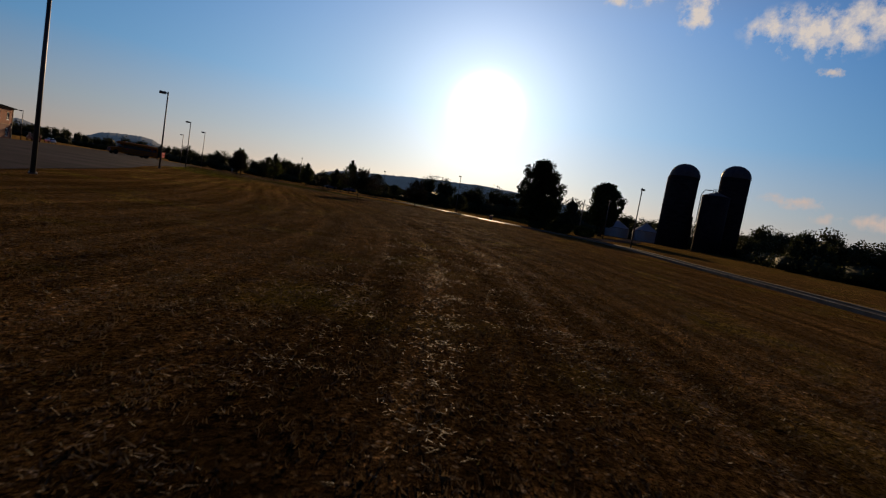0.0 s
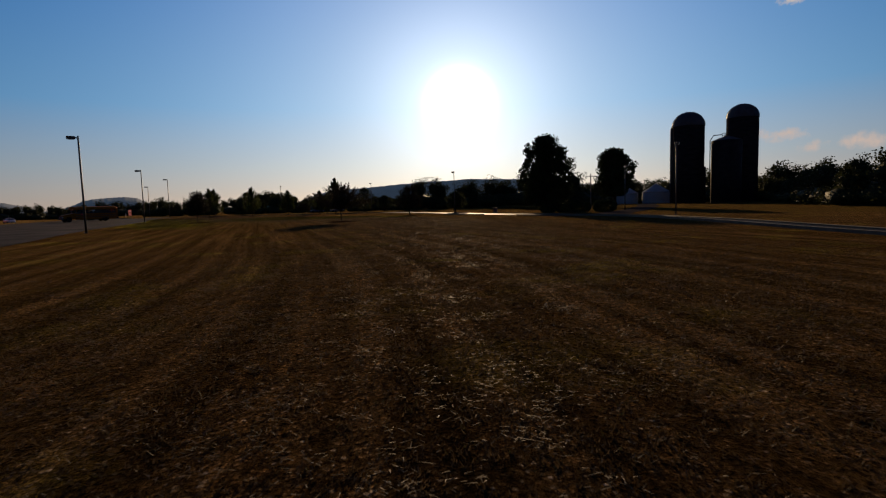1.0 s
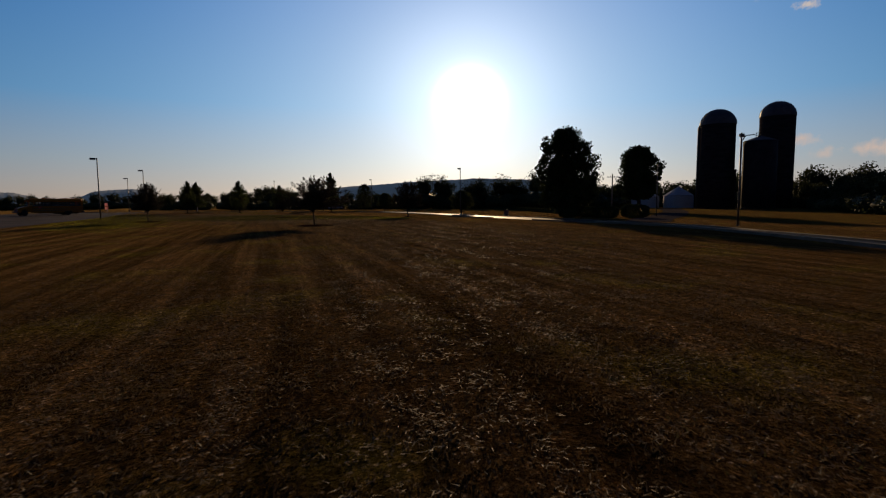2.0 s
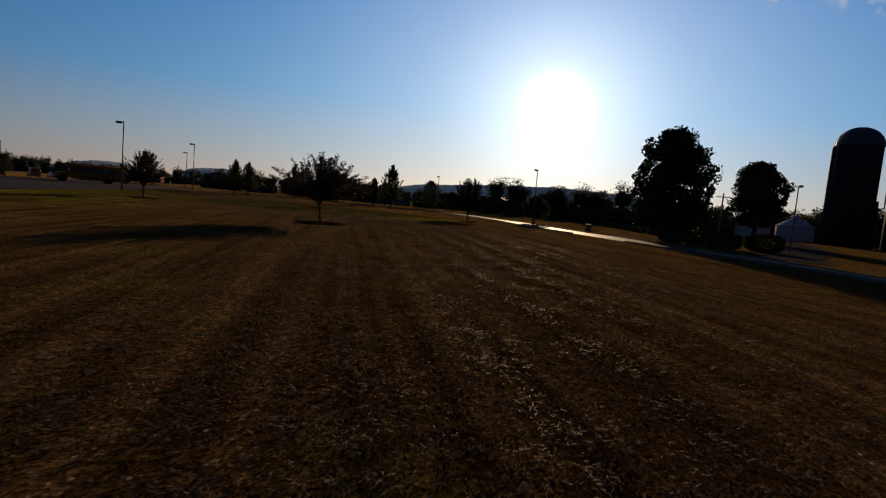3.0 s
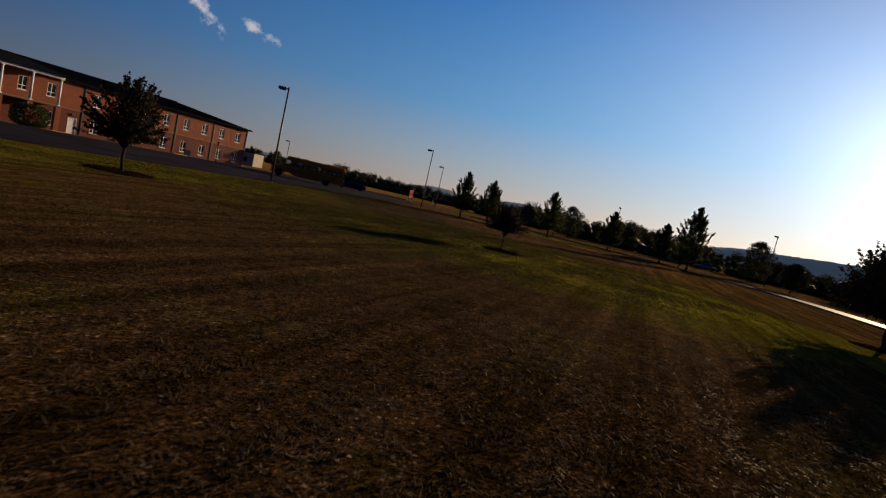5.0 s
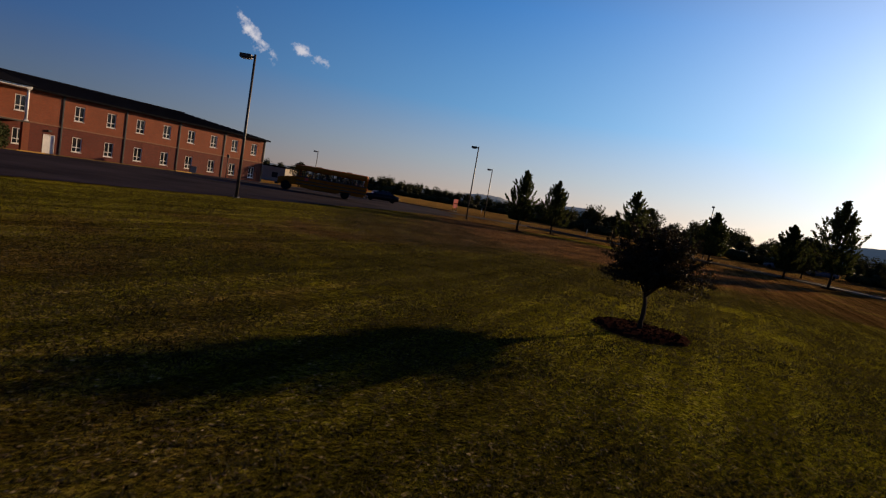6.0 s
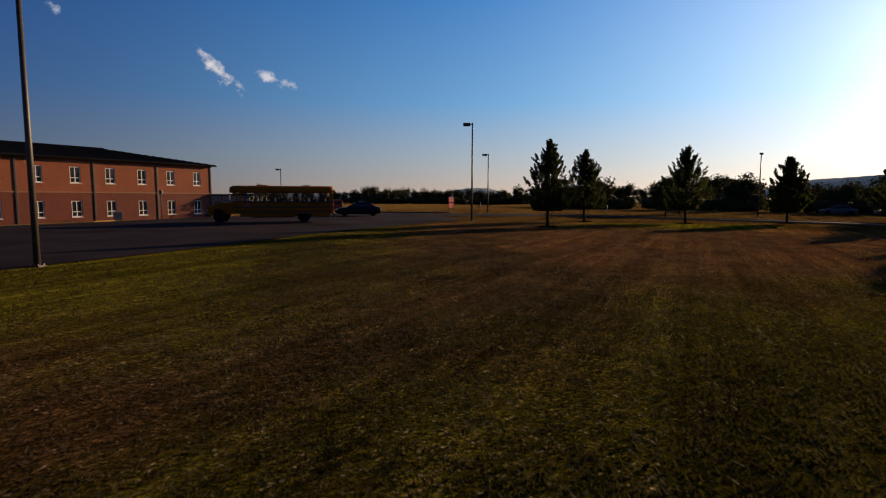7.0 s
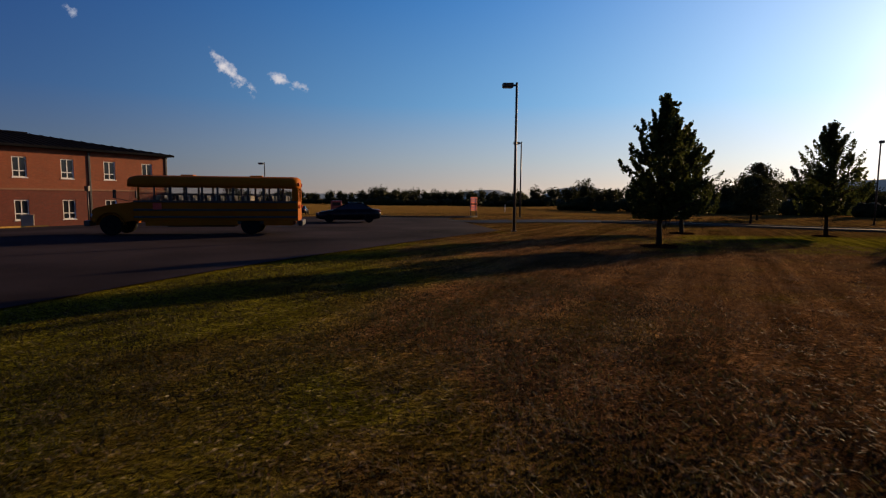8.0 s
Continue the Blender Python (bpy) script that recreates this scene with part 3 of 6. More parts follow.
ribbon("parking_lot", lot_near, lot_far, 34, 0.035, M_ASPHALT, "dark worn asphalt parking lot beside the lawn", "parking lot")
ribbon("road", side_line(drive, -far_half), side_line(drive, near_half), 5, 0.045, M_DRIVE, "pale worn drive curving past the lawn", "road")
lane_line = resample([(28.0, -40.5), (36.0, -37.2), (46.0, -34.6), (62.0, -29.5), (84.0, -21.0), (104.0, -11.5), (120.0, -5.0)], 60)
ribbon("farm_lane", side_line(lane_line, -2.3), side_line(lane_line, 2.3), 4, 0.04, M_GRAVEL, "pale gravel lane from the drive to the grain bins", "lane")
near_edge = side_line(drive, near_half)[:180]
lowered = int(np.argmin(np.abs(near_edge[:, 1] + 27.4))), int(np.argmin(np.abs(near_edge[:, 1] + 20.0)))
kerb("kerb_near", near_edge[:lowered[0]], M_KERB, "weathered concrete kerb along the drive", high=0.15, side=1.0)
kerb("kerb_near_2", near_edge[lowered[1]:], M_KERB, "weathered concrete kerb along the drive", high=0.15, side=1.0)
kerb("kerb_far", side_line(drive, -far_half)[:176], M_KERB, "weathered concrete kerb along the drive", side=-1.0)
kerb("kerb_school", lot_far[8:72], M_VERGE, "kerbed strip of pale dry grass before the school", wide=2.45, side=1.0)


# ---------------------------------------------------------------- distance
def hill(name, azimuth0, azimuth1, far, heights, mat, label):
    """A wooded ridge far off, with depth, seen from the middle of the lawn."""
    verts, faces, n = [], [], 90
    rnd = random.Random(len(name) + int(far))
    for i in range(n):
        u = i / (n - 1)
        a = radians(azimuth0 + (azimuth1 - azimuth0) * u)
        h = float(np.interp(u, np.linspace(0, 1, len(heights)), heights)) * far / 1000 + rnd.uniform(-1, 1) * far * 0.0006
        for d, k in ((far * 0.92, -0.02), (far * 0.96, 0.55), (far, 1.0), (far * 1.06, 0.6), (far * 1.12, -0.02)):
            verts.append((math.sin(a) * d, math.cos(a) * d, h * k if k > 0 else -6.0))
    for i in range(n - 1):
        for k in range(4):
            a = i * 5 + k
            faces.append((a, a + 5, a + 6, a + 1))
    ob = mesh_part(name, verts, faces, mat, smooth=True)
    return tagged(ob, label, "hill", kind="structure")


# aerial haze put into the surface as a tint and a faint glow
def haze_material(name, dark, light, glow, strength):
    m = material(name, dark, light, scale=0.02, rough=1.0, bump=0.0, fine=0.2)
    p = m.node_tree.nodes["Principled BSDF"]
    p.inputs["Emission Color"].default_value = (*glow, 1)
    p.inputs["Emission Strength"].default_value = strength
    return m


# bluish emission on the hills stands in for the air before them
M_HILL = haze_material("woods_painted_haze", (0.03, 0.045, 0.05), (0.06, 0.08, 0.09), (0.020, 0.032, 0.048), 1.0)
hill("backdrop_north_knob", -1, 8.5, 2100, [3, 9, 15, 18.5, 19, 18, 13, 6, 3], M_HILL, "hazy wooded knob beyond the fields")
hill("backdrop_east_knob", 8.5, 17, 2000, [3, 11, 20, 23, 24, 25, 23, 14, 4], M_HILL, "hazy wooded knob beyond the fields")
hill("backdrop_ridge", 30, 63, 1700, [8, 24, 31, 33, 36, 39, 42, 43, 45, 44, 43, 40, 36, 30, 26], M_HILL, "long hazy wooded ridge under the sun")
hill("backdrop_low_hills", -25, 2, 2600, [3, 6, 8, 10, 8, 9, 12, 8, 4], M_HILL, "low hills on the skyline, tinted blue for haze")


# ---------------------------------------------------------------- trees
def leaf_cards(centres, size, rnd, flat=0.0):
    """Folded leaves at the given points: two triangles each, turned every way."""
    n = len(centres)
    d = rnd.normal(size=(n, 3))
    d /= np.linalg.norm(d, axis=1, keepdims=True)
    e = rnd.normal(size=(n, 3))
    e -= (e * d).sum(1, keepdims=True) * d
    e /= np.linalg.norm(e, axis=1, keepdims=True)
    s = size * rnd.uniform(0.6, 1.35, size=(n, 1))
    nrm = np.cross(d, e)
    a, b = centres - d * s * 0.6, centres + d * s * 0.6
    c, f = centres + e * s * 0.38 + nrm * s * 0.12, centres - e * s * 0.38 + nrm * s * 0.12
    verts = np.stack([a, c, b, f], 1).reshape(-1, 3)
    k = np.arange(n)[:, None] * 4
    faces = np.concatenate([k + [0, 1, 2], k + [0, 2, 3]], 1).reshape(-1, 3)
    return verts, faces


def big_mesh(name, verts, faces, mat, parent=None, smooth=False):
    me = bpy.data.meshes.new(name)
    me.vertices.add(len(verts))
    me.vertices.foreach_set("co", np.asarray(verts, np.float32).ravel())
    me.loops.add(faces.size)
    me.loops.foreach_set("vertex_index", faces.astype(np.int32).ravel())
    me.polygons.add(len(faces))
    me.polygons.foreach_set("loop_start", np.arange(len(faces), dtype=np.int32) * faces.shape[1])
    me.update(calc_edges=True)
    me.materials.append(mat)
    ob = new(name, me)
    if parent is not None:
        ob.parent = parent
    return ob


def in_ball(n, rnd):
    d = rnd.normal(size=(n, 3))
    return d / np.linalg.norm(d, axis=1, keepdims=True) * np.cbrt(rnd.uniform(0.0, 1.0, (n, 1)))


def crown_points(kind, height, width, bottom, n, rnd):
    """Leaf places along twigs that grow out to the crown's uneven outline; twig tips and twigs' feet."""
    tall, ph = height - bottom, rnd.uniform(0, 6.28, 6)
    want = {"vase": 330, "spire": 300, "round": 420}[kind]
    tips = []
    while len(tips) < want:
        ang = rnd.uniform(0, 2 * math.pi)
        if kind == "vase":
            u = rnd.uniform(0, 1) ** 1.35
            lim = np.interp(u, [0.0, 0.12, 0.35, 0.6, 0.82, 1.0], [0.90, 1.0, 1.0, 0.92, 0.68, 0.34])
            lim *= 0.86 + 0.16 * math.sin(3 * ang + ph[0] + 2 * u) + 0.12 * math.sin(7 * ang + 5 * u + ph[1])
            r = lim * math.sqrt(rnd.uniform(0.02, 1.0))
        elif kind == "spire":
            u = rnd.uniform(0, 1) ** 1.25
            lim = np.interp(u, [0.0, 0.12, 0.3, 0.5, 0.7, 0.86, 0.95, 1.0], [0.55, 0.85, 1.0, 0.90, 0.66, 0.38, 0.18, 0.05])
            lim *= 0.84 + 0.20 * math.sin(4 * ang + 14 * u + ph[0]) + 0.10 * math.sin(3 * ang + ph[1])
            r = lim * math.sqrt(rnd.uniform(0.04, 1.0))
        else:
            u = rnd.uniform(0, 1)
            lim = np.interp(u, [0.0, 0.1, 0.35, 0.6, 0.8, 0.93, 1.0], [0.55, 0.85, 1.0, 0.94, 0.72, 0.44, 0.16])
            lim *= 0.82 + 0.20 * math.sin(3 * ang + 5 * u + ph[0]) + 0.18 * math.sin(13 * u + 4 * ang + ph[1])
            r = 0.86 * lim * math.sqrt(rnd.uniform(0.02, 1.0))
        tips.append((math.cos(ang) * r * width / 2, math.sin(ang) * r * width / 2, bottom + u * tall))
    tips = np.array(tips)
    tips[:, :2] *= width * 0.5 / np.quantile(np.linalg.norm(tips[:, :2], axis=1), 0.97)
    flat = np.linalg.norm(tips[:, :2], axis=1, keepdims=True)
    tips[:, :2] *= np.minimum(1.0, 0.51 * width / np.maximum(flat, 1e-6))
    flat = np.minimum(flat, 0.51 * width)
    if kind == "vase":
        way = tips - np.array([0, 0, bottom + 0.05 * tall])
    elif kind == "spire":
        way = np.c_[tips[:, :2], flat * 1.25 + 0.10 * width]
    else:
        way = tips - np.array([0, 0, bottom + 0.3 * tall])
    way = way / (np.linalg.norm(way, axis=1, keepdims=True) + 1e-6)
    way = way + rnd.normal(size=way.shape) * 0.16
    span = width * {"vase": 0.22, "spire": 0.20, "round": 0.12}[kind] * rnd.uniform(0.6, 1.25, (want, 1))
    feet = tips - way * span
    pick = rnd.integers(0, want, n)
    if kind == "round":
        p = tips[pick] + in_ball(n, rnd) * width * 0.078 * rnd.uniform(0.5, 1.45, want)[pick][:, None]
    else:
        along = rnd.uniform(0.0, 1.04, (n, 1))
        slim = (1.15 - 0.75 * along) * width * {"vase": 0.034, "spire": 0.040}[kind]
        p = feet[pick] + (tips - feet)[pick] * along + in_ball(n, rnd) * slim
    p[:, 2] = np.maximum(p[:, 2], bottom * 0.86)
    return tips, p, feet


def tree(name, kind, x, y, height, width, bottom, leaves, leaf, mat, label, trunk=0.09, seed=1, lean=0.0, limbs=10, ring=0.0, category="tree", group=""):
    rnd = np.random.default_rng(seed)
    root = tagged(empty(name, pose(x, y, gz(x, y) - 0.03, 0, 0, seed * 57.0)), label, category, group)
    clusters, points, feet = crown_points(kind, height, width, bottom, leaves, rnd)
    bm = bmesh.new()
    fork = bottom * 0.80 if kind == "vase" else bottom + 0.55 * (height - bottom)
    line = [Vector((math.sin(k * 1.7) * trunk * 0.5 + lean * k * 0.04, math.cos(k * 1.3) * trunk * 0.4, fork * k / 4)) for k in range(5)]
    radii = [trunk * 1.35, trunk, trunk * 0.92, trunk * 0.8, trunk * 0.66]
    if kind != "vase":
        line.append(Vector((0, 0, bottom + 0.93 * (height - bottom))))
        radii.append(trunk * 0.12)
    tube(bm, line, radii, 10)
    reach = np.linalg.norm(clusters[:, :2], axis=1)
    if kind == "vase":
        reach = np.where(clusters[:, 2] > bottom + 0.42 * (height - bottom), reach, 0)
    order = np.argsort(-reach)[: limbs * 2: 2]
    for k, i in enumerate(order):
        tip = Vector(clusters[i])
        z0 = fork * (0.86 + 0.14 * (k % 3) / 2) if kind == "vase" else max(bottom * 0.8, tip.z - 0.30 * Vector((tip.x, tip.y)).length - 0.4)
        start = Vector((line[3].x * 0.5 + line[4].x * 0.5, line[4].y, z0)) if kind == "vase" else Vector((0, 0, z0))
        mid = start.lerp(tip, 0.5) + Vector((rnd.normal() * 0.05, rnd.normal() * 0.05, 0.08 * height * (0.3 if kind == "vase" else 0.15)))
        tube(bm, [start, mid, tip], [trunk * 0.50, trunk * 0.28, trunk * 0.06], 6)
    part("trunk", bm, M_BARK, root, smooth=True)
    if kind != "round":
        bm = bmesh.new()
        for i in range(0, len(feet), 2):
            tube(bm, [Vector(feet[i]), Vector(clusters[i])], [trunk * 0.10, trunk * 0.04], 3, False)
        tagged(part("twig_spray", bm, M_BARK, root), kind="stuff")
    v, f = leaf_cards(points, leaf, rnd)
    big_mesh("crown", v, f, mat, root)
    if ring:
        bed = tagged(empty("mulch_ring", pose(x, y, gz(x, y), 0, 0, seed * 31.0)), "ring of red-brown mulch round a small tree", "mulch bed")
        verts, faces = [(0, 0, 0.07)], []
        for k in range(36):
            a = 2 * math.pi * k / 36
            rr = ring * (1 + 0.05 * math.sin(3 * a + seed) + 0.03 * math.sin(7 * a))
            for q, h in ((0.45, 0.07), (0.8, 0.05), (0.95, 0.03), (1.0, -0.03)):
                px_, py_ = math.cos(a) * rr * q, math.sin(a) * rr * q
                verts.append((px_, py_, h + 0.012 * math.sin(13 * a + 5 * q)))
        for k in range(36):
            a, b = 1 + k * 4, 1 + ((k + 1) % 36) * 4
            faces.append((0, a, b))
            for q in range(3):
                faces.append((a + q, a + q + 1, b + q + 1, b + q))
        mesh_part("mulch", verts, faces, M_MULCH, bed, smooth=True)
        rr = np.random.default_rng(seed + 900)
        a, q = rr.uniform(0, 2 * math.pi, 420), np.sqrt(rr.uniform(0, 0.95, 420)) * ring
        chips = np.c_[np.cos(a) * q, np.sin(a) * q, 0.06 + rr.uniform(0, 0.02, 420) - 0.05 * (q / ring) ** 4]
        v, f = leaf_cards(chips, 0.07, rr)
        tagged(big_mesh("bark_litter", v, f, M_MULCH, bed), kind="stuff")
    return root


CRAB = "small spreading crabapple tree in a mulch ring"
tree("crabapple_tree", "vase", -5.23, -28.57, 3.9, 5.6, 1.58, 29000, 0.070, M_LEAF_CRAB, CRAB + ", airy crown", 0.062, 3, 1.2, 14, 1.45, group="lawn trees")
tree("crabapple_tree", "vase", -11.47, -7.64, 3.9, 3.4, 1.35, 17000, 0.078, M_LEAF_CRAB, CRAB + ", dense round crown", 0.075, 5, 0.3, 12, 1.25, group="lawn trees")
tree("crabapple_tree", "vase", 5.05, -3.65, 2.3, 2.4, 1.08, 15000, 0.055, M_LEAF_CRAB, CRAB + ", young and low", 0.05, 8, 0.8, 12, 1.0, group="lawn trees")
tree("crabapple_tree", "vase", 21.3, -8.9, 5.1, 5.0, 1.5, 17000, 0.11, M_LEAF_CRAB, CRAB + " near the drive", 0.10, 11, 0.4, 12, 1.2, group="lawn trees")
MAPLE = "young maple with a pointed leafy crown on the lawn"
for k, (x, y, h, w) in enumerate([(7.1, 35.8, 5.9, 3.3), (12.18, 45.7, 6.2, 3.9), (21.9, 47.9, 7.1, 4.3), (32.2, 49.6, 6.3, 4.1), (39.0, 38.4, 8.9, 5.2), (37.7, 43.6, 6.0, 4.0)]):
    tree("maple_tree", "spire", x, y, h, w, h * 0.23, 20000 if k < 3 else 15000, 0.115 if k < 3 else 0.17, M_LEAF_MAPLE, MAPLE, 0.070 + h * 0.004, 21 + k, 0, 16, 0.7, group="maples along the drive")
tree("oak_tree", "round", 38.5, -23.6, 12.2, 8.6, 1.5, 40000, 0.26, M_LEAF_BIG, "large dark oak with a full crown beside the drive", 0.38, 41, 0, 16)
tree("oak_tree", "round", 74.0, -17.5, 12.4, 8.6, 2.9, 34000, 0.31, M_LEAF_BIG, "dark broad oak beside the grain bins", 0.36, 43, 0, 16)
for k, (x, y, h, w, b) in enumerate([(42.9, 1.2, 4.1, 4.3, 1.1), (58.5, 43.5, 4.4, 4.4, 1.2), (47.2, 55.0, 5.2, 5.0, 1.2), (28.8, 68.5, 4.6, 4.4, 1.3), (60.5, 55.0, 7.0, 5.2, 1.0), (34.8, 78.0, 6.5, 5.0, 0.8)]):
    tree("roadside_tree", "round", x, y, h, w, b, 9000, 0.17, M_LEAF_WOOD, "small round-crowned tree beyond the drive", 0.09, 61 + k, 0, 10, group="trees beyond the drive")


# ---------------------------------------------------------------- woods
ball = bmesh.new()
bmesh.ops.create_icosphere(ball, subdivisions=2, radius=1.0)
ball.verts.ensure_lookup_table()
BALL_V = np.array([v.co[:] for v in ball.verts])
BALL_F = np.array([[v.index for v in f.verts] for f in ball.faces])
ball.free()


def woods(name, line, height, vary, step, label, seed, depth=10.0, leaf=0.55, count=260):
    """A belt of trees along a line: uneven crowns with gaps, one sheet of leaves and one of stems."""
    rnd = np.random.default_rng(seed)
    p = np.array(line, float)
    d = np.r_[0, np.cumsum(np.linalg.norm(np.diff(p, axis=0), axis=1))]
    verts, faces, base = [], [], 0
    core_v, core_f, core_n = [], [], 0
    bm = bmesh.new()
    s = 0.0
    while s < d[-1]:
        x, y = np.interp(s, d, p[:, 0]) + rnd.normal() * depth * 0.3, np.interp(s, d, p[:, 1]) + rnd.normal() * depth * 0.3
        lull = 0.84 + 0.16 * math.sin(s * 0.11 + seed) * math.sin(s * 0.037 + 2 * seed)
        h = height * lull * (1 + rnd.uniform(-vary, vary))
        w = h * rnd.uniform(0.62, 1.05)
        z = gz(x, y)
        m = int(count * 3.3 * rnd.uniform(0.8, 1.2))
        d_l = rnd.normal(size=(20, 3))
        d_l /= np.linalg.norm(d_l, axis=1, keepdims=True)
        lobes = d_l * rnd.uniform(0.25, 0.92, (20, 1)) * np.array([w * 0.34, w * 0.34, h * 0.27]) + np.array([0, 0, h * 0.60])
        lobe_r = rnd.uniform(0.11, 0.21, 20)
        i = rnd.integers(0, 20, m)
        q = lobes[i] + in_ball(m, rnd) * lobe_r[i][:, None] * np.array([w, w, h * 0.75])
        low = rnd.uniform(0, 1, m) < 0.30
        q[low] = in_ball(int(low.sum()), rnd) * np.array([w * 0.80, w * 0.80, h * 0.27]) + np.array([0, 0, h * 0.22])
        q[:, 2] = np.maximum(q[:, 2], 0.05)
        v, f = leaf_cards(q + np.array([x, y, z]), leaf * (0.62 + 0.040 * h), rnd)
        verts.append(v)
        faces.append(f + base)
        base += len(v)
        tube(bm, [(x, y, z - 0.2), (x, y, z + h * 0.6)], [0.16, 0.05], 5)
        for cxyz, size in ((np.array([0, 0, h * 0.52]), (w * 0.17, w * 0.17, h * 0.15)), (np.array([0, 0, h * 0.18]), (w * 0.48, w * 0.48, h * 0.20))):
            k = rnd.uniform(0, 6.28, 3)
            r = 1 + 0.25 * np.sin(4 * BALL_V[:, 0] + k[0]) * np.sin(5 * BALL_V[:, 1] + k[1]) + rnd.uniform(-0.22, 0.22, len(BALL_V))
            core_v.append(BALL_V * r[:, None] * np.array(size) + cxyz + np.array([x, y, z]))
            core_f.append(BALL_F + core_n)
            core_n += len(BALL_V)
        s += step * rnd.uniform(0.6, 1.4)
    root = tagged(empty(name, pose(0, 0, 0)), label, "woods", kind="stuff")
    part("stems", bm, M_BARK, root)
    big_mesh("inner_foliage", np.concatenate(core_v), np.concatenate(core_f), M_LEAF_WOOD, root)
    big_mesh("foliage", np.concatenate(verts), np.concatenate(faces), M_LEAF_WOOD, root)
    return root


woods("far_woods", [(-45, 270), (-10, 262), (30, 255), (70, 245), (110, 225), (150, 195), (185, 160)], 9.3, 0.22, 1.6, "dark line of woods across the far field", 1, 12, 0.46, 170)
woods("far_woods", [(-130, 330), (-90, 320), (-45, 300), (-10, 284), (20, 272)], 8.6, 0.30, 2.2, "dark line of low woods beyond the school", 2, 12, 0.42, 220)
woods("hedgerow", [(62, 96), (78, 78), (90, 62)], 6.4, 0.30, 1.8, "lower overgrown hedgerow beyond the parked cars", 17, 6, 0.30, 300)
woods("hedgerow", [(90, 64), (100, 44), (106, 28), (114, 16)], 11.4, 0.36, 1.9, "overgrown hedgerow of mixed trees beyond the drive", 3, 8, 0.36, 330)
woods("hedgerow", [(26, 130), (44, 114), (60, 100)], 7.6, 0.30, 2.2, "overgrown hedgerow of mixed trees beyond the drive", 9, 8, 0.36, 330)
woods("farm_woods", [(165, 22), (163, -14), (160, -43), (152, -67), (136, -86), (112, -103)], 13.4, 0.20, 2.2, "dark woods behind the farm silos", 4, 8, 0.42, 380)
woods("farm_scrub", [(142, -30), (124, -40), (102, -48), (82, -55), (64, -63), (52, -74), (42, -90)], 8.2, 0.26, 1.9, "dense dark woods and scrub round the farm yard", 5, 5, 0.36, 300)
woods("hedgerow", [(112, 20), (122, 15), (134, 18), (146, 22)], 8.4, 0.25, 1.9, "overgrown hedgerow of mixed trees behind the oaks", 19, 4, 0.36, 300)
woods("tall_grove", [(88, 176), (98, 190), (108, 200), (120, 204)], 13.5, 0.15, 3.0, "tall dark grove standing out of the far woods", 12, 6, 0.5, 420)
woods("scrub_bank", [(146, 26), (147, 11), (148, -6), (142, -12)], 7.4, 0.30, 1.8, "dark scrub behind the grain bins", 6, 5, 0.34, 300)
woods("field_hedge", [(53, -14), (60, -6), (70, 6), (82, 21), (94, 38), (104, 54)], 0.95, 0.2, 0.5, "low dark hedge along the edge of a green field", 14, 0.3, 0.30, 70)


# ---------------------------------------------------------------- street lamps
def street_lamp(x, y, turn, tall=7.7, label="tall dark bronze pole lamp with one flat shoebox head"):
    root = tagged(empty("street_lamp", pose(x, y, gz(x, y), 0, 0, turn)), label, "street lamp", "lot and drive lamps")
    bm = bmesh.new()
    tube(bm, [(0, 0, -0.1), (0, 0, 3.5), (0, 0, tall)], [0.085, 0.075, 0.06], 4 * 3)
    part("pole", bm, M_POLE, root, smooth=True)
    bm = bmesh.new()
    box(bm, -0.14, 0.14, -0.14, 0.14, -0.05, 0.035, 0.01)
    plate = part("base_plate", bm, M_POLE, root)
    for a in range(4):
        bm = bmesh.new()
        tube(bm, [(0.105 * (1 if a % 2 else -1), 0.105 * (1 if a // 2 else -1), 0.03), (0.105 * (1 if a % 2 else -1), 0.105 * (1 if a // 2 else -1), 0.08)], [0.018, 0.018], 6)
        part("bolt", bm, M_STEEL, plate)
    bm = bmesh.new()
    box(bm, -0.20, 0.0, -0.045, 0.045, tall - 0.20, tall - 0.10, 0.01)
    part("arm", bm, M_POLE, root)
    bm = bmesh.new()
    box(bm, -0.78, -0.18, -0.20, 0.20, tall - 0.26, tall - 0.04, 0.035)
    head = part("lamp_head", bm, M_POLE, root)
    bm = bmesh.new()
    box(bm, -0.72, -0.25, -0.15, 0.15, tall - 0.29, tall - 0.264, 0.006)
    part("lens", bm, M_LENS, head, "pale flat glass lens")
    return root


LAMPS = [(-25.8, -22.8, -10, 7.7), (-11.0, 14.2, 0, 7.7), (2.4, 44.5, 0, 8.1), (5.8, 69.0, 0, 7.6), (-40.1, -57.9, -10, 7.7), (38.5, -2.7, 20, 8.0), (58.6, 49.3, 30, 8.3),
         (39.9, 67.1, 60, 8.1), (48.0, -32.6, 40, 7.4), (20.8, -51.3, 193, 7.6), (-25.9, 84.8, 0, 7.2)]
for x, y, a, tall in LAMPS:
    street_lamp(x, y, a, tall)



